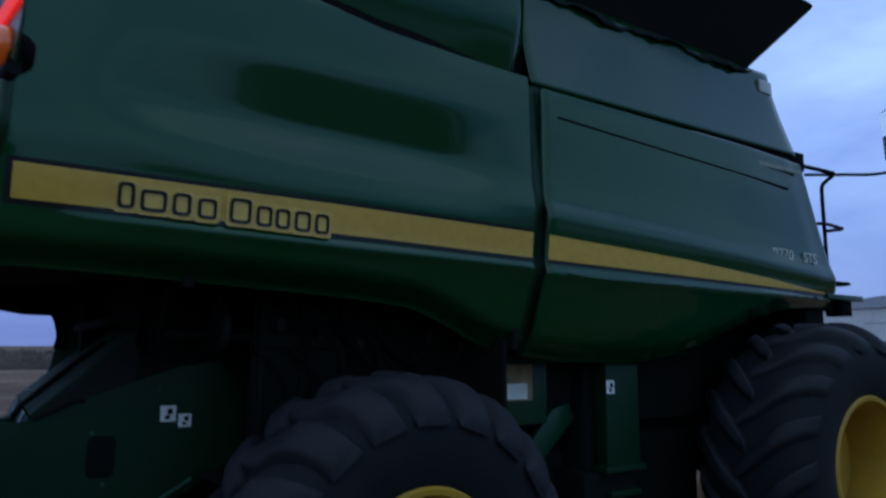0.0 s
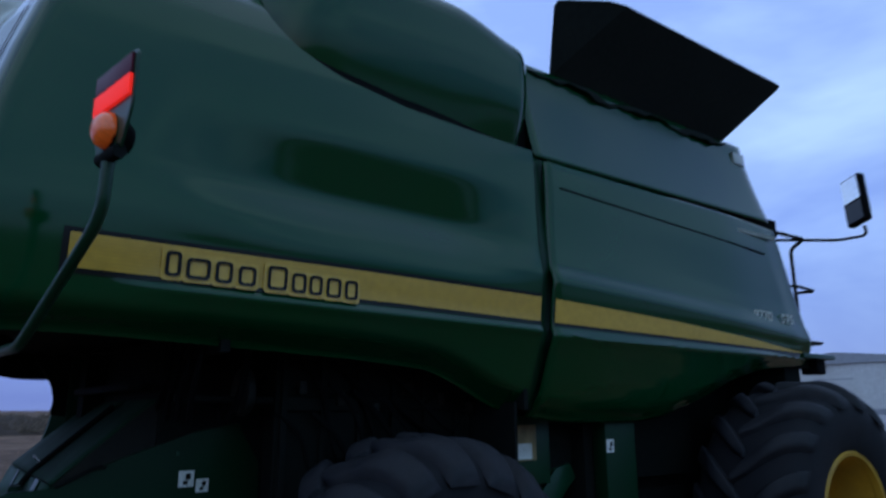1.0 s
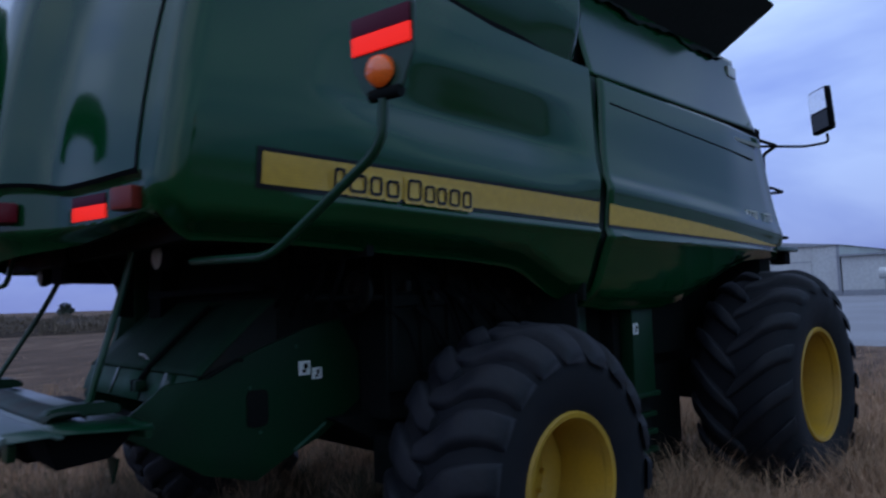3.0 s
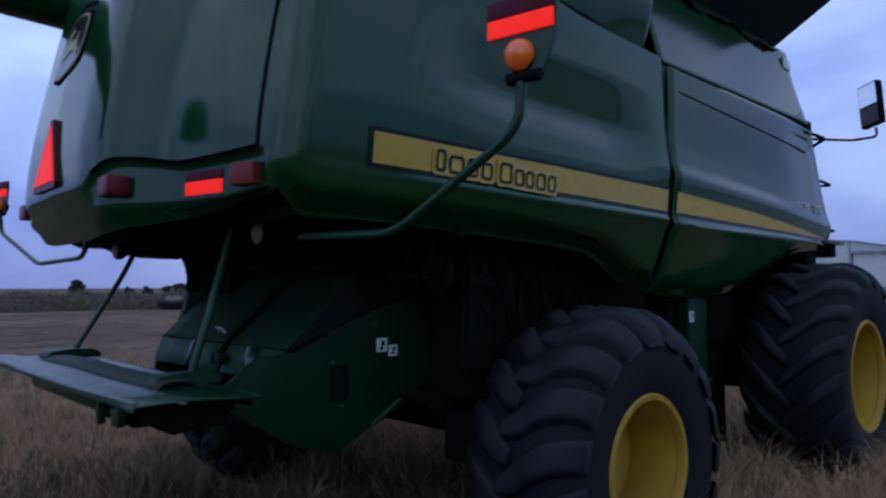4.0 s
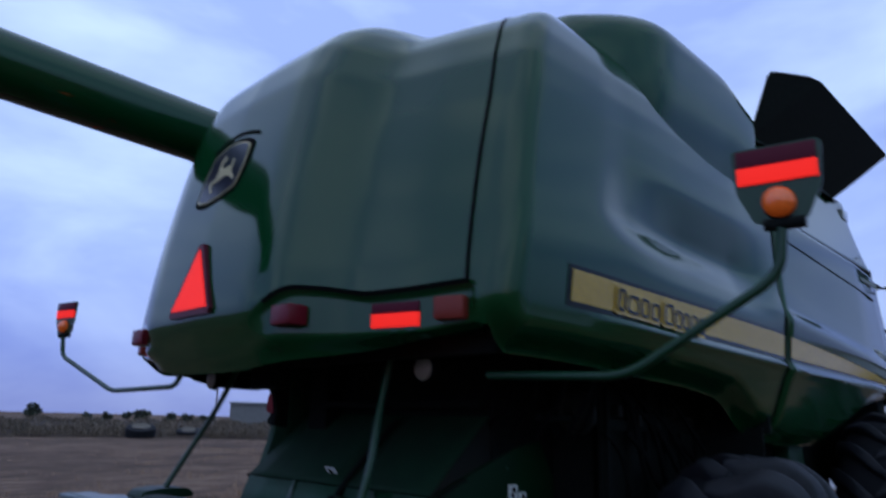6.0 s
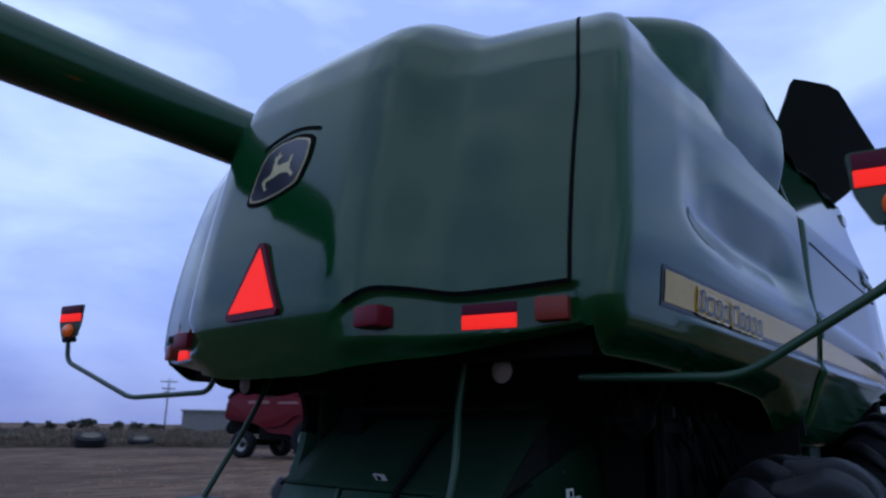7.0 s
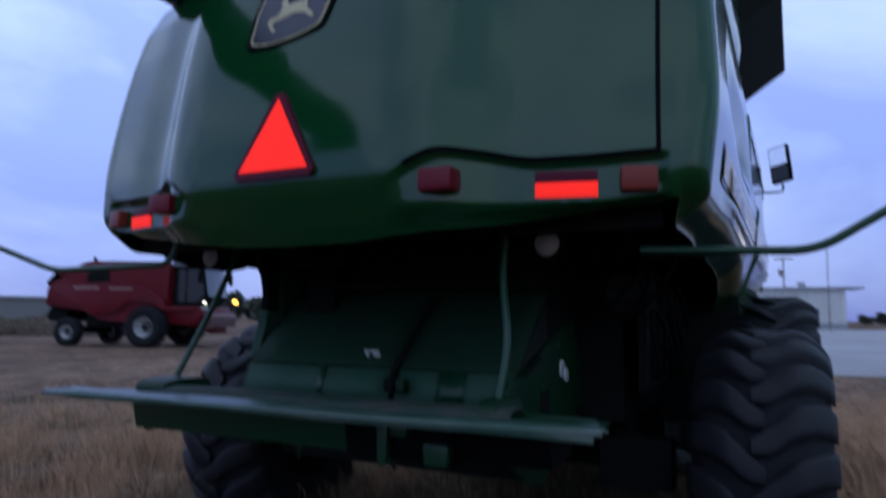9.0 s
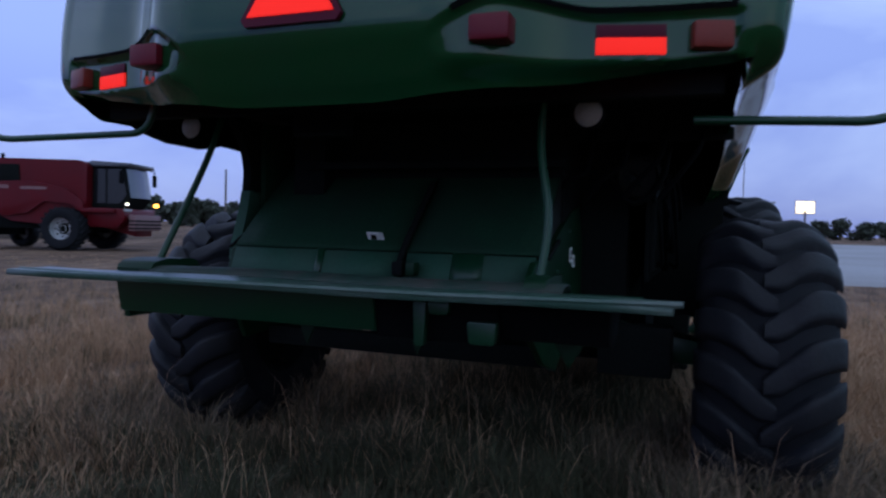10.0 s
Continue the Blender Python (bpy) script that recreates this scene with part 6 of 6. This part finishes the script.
    hl = add("head_lamp", box(nb(), 2.25, 2.37, -1.28, -0.75, 1.62, 1.73, 0.03), LAMP_GLASS)
    add("auger_tube", tube(nb(), [(0.2, 1.55, 3.2), (-5.2, 1.7, 3.3), (-7.0, 1.75, 3.35)], 0.17, 16), RED, "red unloading auger folded back")
    add("auger_spout", tube(nb(), [(-6.9, 1.75, 3.38), (-7.35, 1.75, 2.8)], [0.2, 0.24], 12), BLACK)
    add("exhaust", tube(nb(), [(-3.3, -0.6, 3.3), (-3.3, -0.6, 3.95)], 0.07, 10), BLACK_STEEL)
    t.matrix_basis = Matrix.Translation((cx, cy, gz(cx, cy) - 0.03)) @ Matrix.Rotation(radians(-73), 4, "Z") @ Matrix.Scale(1.12, 4)
    return t


LIT_WHITE = material("lit_lamp_glass", (0.8, 0.8, 0.7), 0.4, emit=(1.0, 0.95, 0.75, 5.0))
FADED_RED = material("faded_red_marking", (0.20, 0.10, 0.10), 0.55, grain=20, spread=0.2)
MIRROR_GLASS = material("sky_glass", (0.03, 0.04, 0.05), 0.06, metal=0.0, coat=0.5, spec=0.8)
red_machine()

# ---- grass ----


def grass(name, rng, count, spot, high, mat, lab, width=0.006, droop=1.0, ground=gz):
    """Tapering blades that bow over towards their tips, each in three pieces; the tufts differ in height."""
    xy = spot(count)
    n = len(xy)
    z0 = np.array([ground(x, y) for x, y in xy]) - 0.02
    tuft = np.array([0.72 + 0.75 * noise.noise(Vector((x * 1.7, y * 1.7, 9))) + 0.45 * noise.noise(Vector((x * 5.0, y * 5.0, 4))) for x, y in xy])
    h = high * np.clip(tuft, 0.25, 1.25) * (0.35 + 0.65 * rng.random(n))
    a = rng.uniform(0, 2 * np.pi, n)
    lean = h * rng.uniform(0.15, 1.0, n) * droop
    dx, dy = np.cos(a) * lean, np.sin(a) * lean
    w = width * rng.uniform(0.6, 1.5, n)
    b = rng.uniform(0, 2 * np.pi, n)
    px, py = np.cos(b) * w, np.sin(b) * w
    x, y = xy[:, 0], xy[:, 1]
    v = np.zeros((n, 7, 3))
    for k, (out, up, wide) in enumerate(((0.0, 0.0, 1.0), (0.16, 0.42, 0.85), (0.48, 0.76, 0.6))):
        v[:, 2 * k] = np.stack([x + dx * out - px * wide, y + dy * out - py * wide, z0 + h * up], 1)
        v[:, 2 * k + 1] = np.stack([x + dx * out + px * wide, y + dy * out + py * wide, z0 + h * up], 1)
    v[:, 6] = np.stack([x + dx, y + dy, z0 + h * (1.0 - 0.18 * rng.random(n))], 1)
    base = np.arange(n) * 7
    quads = np.concatenate([np.stack([base + k, base + k + 1, base + k + 3, base + k + 2], 1) for k in (0, 2)])
    tris = np.stack([base + 4, base + 5, base + 6], 1)
    me = bpy.data.meshes.new(name)
    me.from_pydata(v.reshape(-1, 3), [], quads.tolist() + tris.tolist())
    me.materials.append(mat)
    return tagged(new(name, me), lab, "grass", kind="stuff")


rng = np.random.default_rng(11)


def near_spot(count):
    t = rng.normal(size=(count // 14, 2)) * (5.2, 4.4) + (2.6, 0.6)
    t = t[(t[:, 0] > -14) & (t[:, 1] > -13)]
    p = np.repeat(t, 14, 0) + rng.normal(size=(len(t) * 14, 2)) * 0.075
    patch = np.repeat([0.75 + 0.9 * noise.noise(Vector((x * 0.7, y * 0.7, 2))) for x, y in t], 14)
    shaded = (np.abs(p[:, 1]) < 1.25) & (p[:, 0] > -2.0) & (p[:, 0] < 6.5)
    behind = np.exp(-((p[:, 0] + 0.6) / 1.8) ** 2 - ((p[:, 1] + 0.7) / 2.4) ** 2)
    return p[(rng.random(len(p)) < patch) & ~(shaded & (rng.random(len(p)) < 0.6)) & ~(rng.random(len(p)) < 0.75 * behind)]


def tail_spot(count):
    t = rng.normal(size=(count // 14, 2)) * (2.6, 1.5) + (0.4, -0.1)
    return np.repeat(t, 14, 0) + rng.normal(size=(len(t) * 14, 2)) * 0.07


def wheel_spot(count):
    """Rank growth left standing round the four wheels."""
    each = count // 80
    t = np.concatenate([rng.normal(size=(each, 2)) * (sx, 0.42) + (cx, cy) for cx, cy, sx in ((1.45, -1.75, 0.65), (1.3, 1.85, 0.65), (4.8, -1.85, 0.8), (4.8, 1.7, 0.7))])
    return np.repeat(t, 20, 0) + rng.normal(size=(len(t) * 20, 2)) * 0.06


def side_spot(count):
    t = rng.normal(size=(count // 20, 2)) * (1.9, 0.7) + (4.4, -2.2)
    t = t[(t[:, 1] < -1.35) & (t[:, 0] > 2.0)]
    return np.repeat(t, 20, 0) + rng.normal(size=(len(t) * 20, 2)) * 0.06


def far_spot(count):
    t = rng.normal(size=(count // 18, 2)) * (15, 17) + (0, 12)
    dense = np.array([noise.noise(Vector((x * 0.10 - y * 0.06, y * 0.30 + x * 0.2, 7))) for x, y in t])
    t = t[rng.random(len(t)) < np.clip(0.35 + 1.6 * dense, 0.03, 1.0)]
    return np.repeat(t, 18, 0) + rng.normal(size=(len(t) * 18, 2)) * 0.28


def stalk_spot(count):
    return rng.uniform([-4, -6.5], [12, 8], (count, 2))


grass("dry_grass", rng, 240000, near_spot, 0.40, STRAW, "dry straw-coloured grass round the machine", 0.0024)
grass("tall_straw", rng, 30000, side_spot, 0.60, STRAW, "tall pale straw between the wheels", 0.0022)
grass("green_grass", rng, 50000, near_spot, 0.30, SEDGE, "dull green grass between the dry blades", 0.0034)
grass("shaded_grass", rng, 110000, tail_spot, 0.36, SEDGE, "dull green grass under and behind the machine", 0.0024)
grass("wheel_grass", rng, 30000, wheel_spot, 0.52, GREY_STRAW, "rank dry grass standing round the wheels", 0.0020)
grass("field_grass", rng, 70000, far_spot, 0.13, STRAW, "thin dry grass over the far field", 0.006)
grass("tall_stalks", rng, 5000, stalk_spot, 0.80, STRAW, "tall dry seed stalks standing over the grass", 0.0018, 0.5)


def bank_spot(count):
    az, d = rng.uniform(47, 105, count // 8), 51.6 + 13 * rng.random(count // 8) ** 1.6
    t = np.array([polar(a, r) for a, r in zip(az, d)])
    return np.repeat(t, 8, 0) + rng.normal(size=(len(t) * 8, 2)) * 0.22


def bank_ground(x, y):
    az, d = math.degrees(math.atan2(y + 2.0, x + 2.7)) - 0.6, math.hypot(x + 2.7, y + 2.0)
    return gz(x, y) + max(0.0, bank_rise(az, d)) - 0.06


grass("bank_brush", rng, 26000, bank_spot, 0.42, BANK_STALK, "tangled dry brush growing over the bank", 0.030, 1.0, bank_ground)
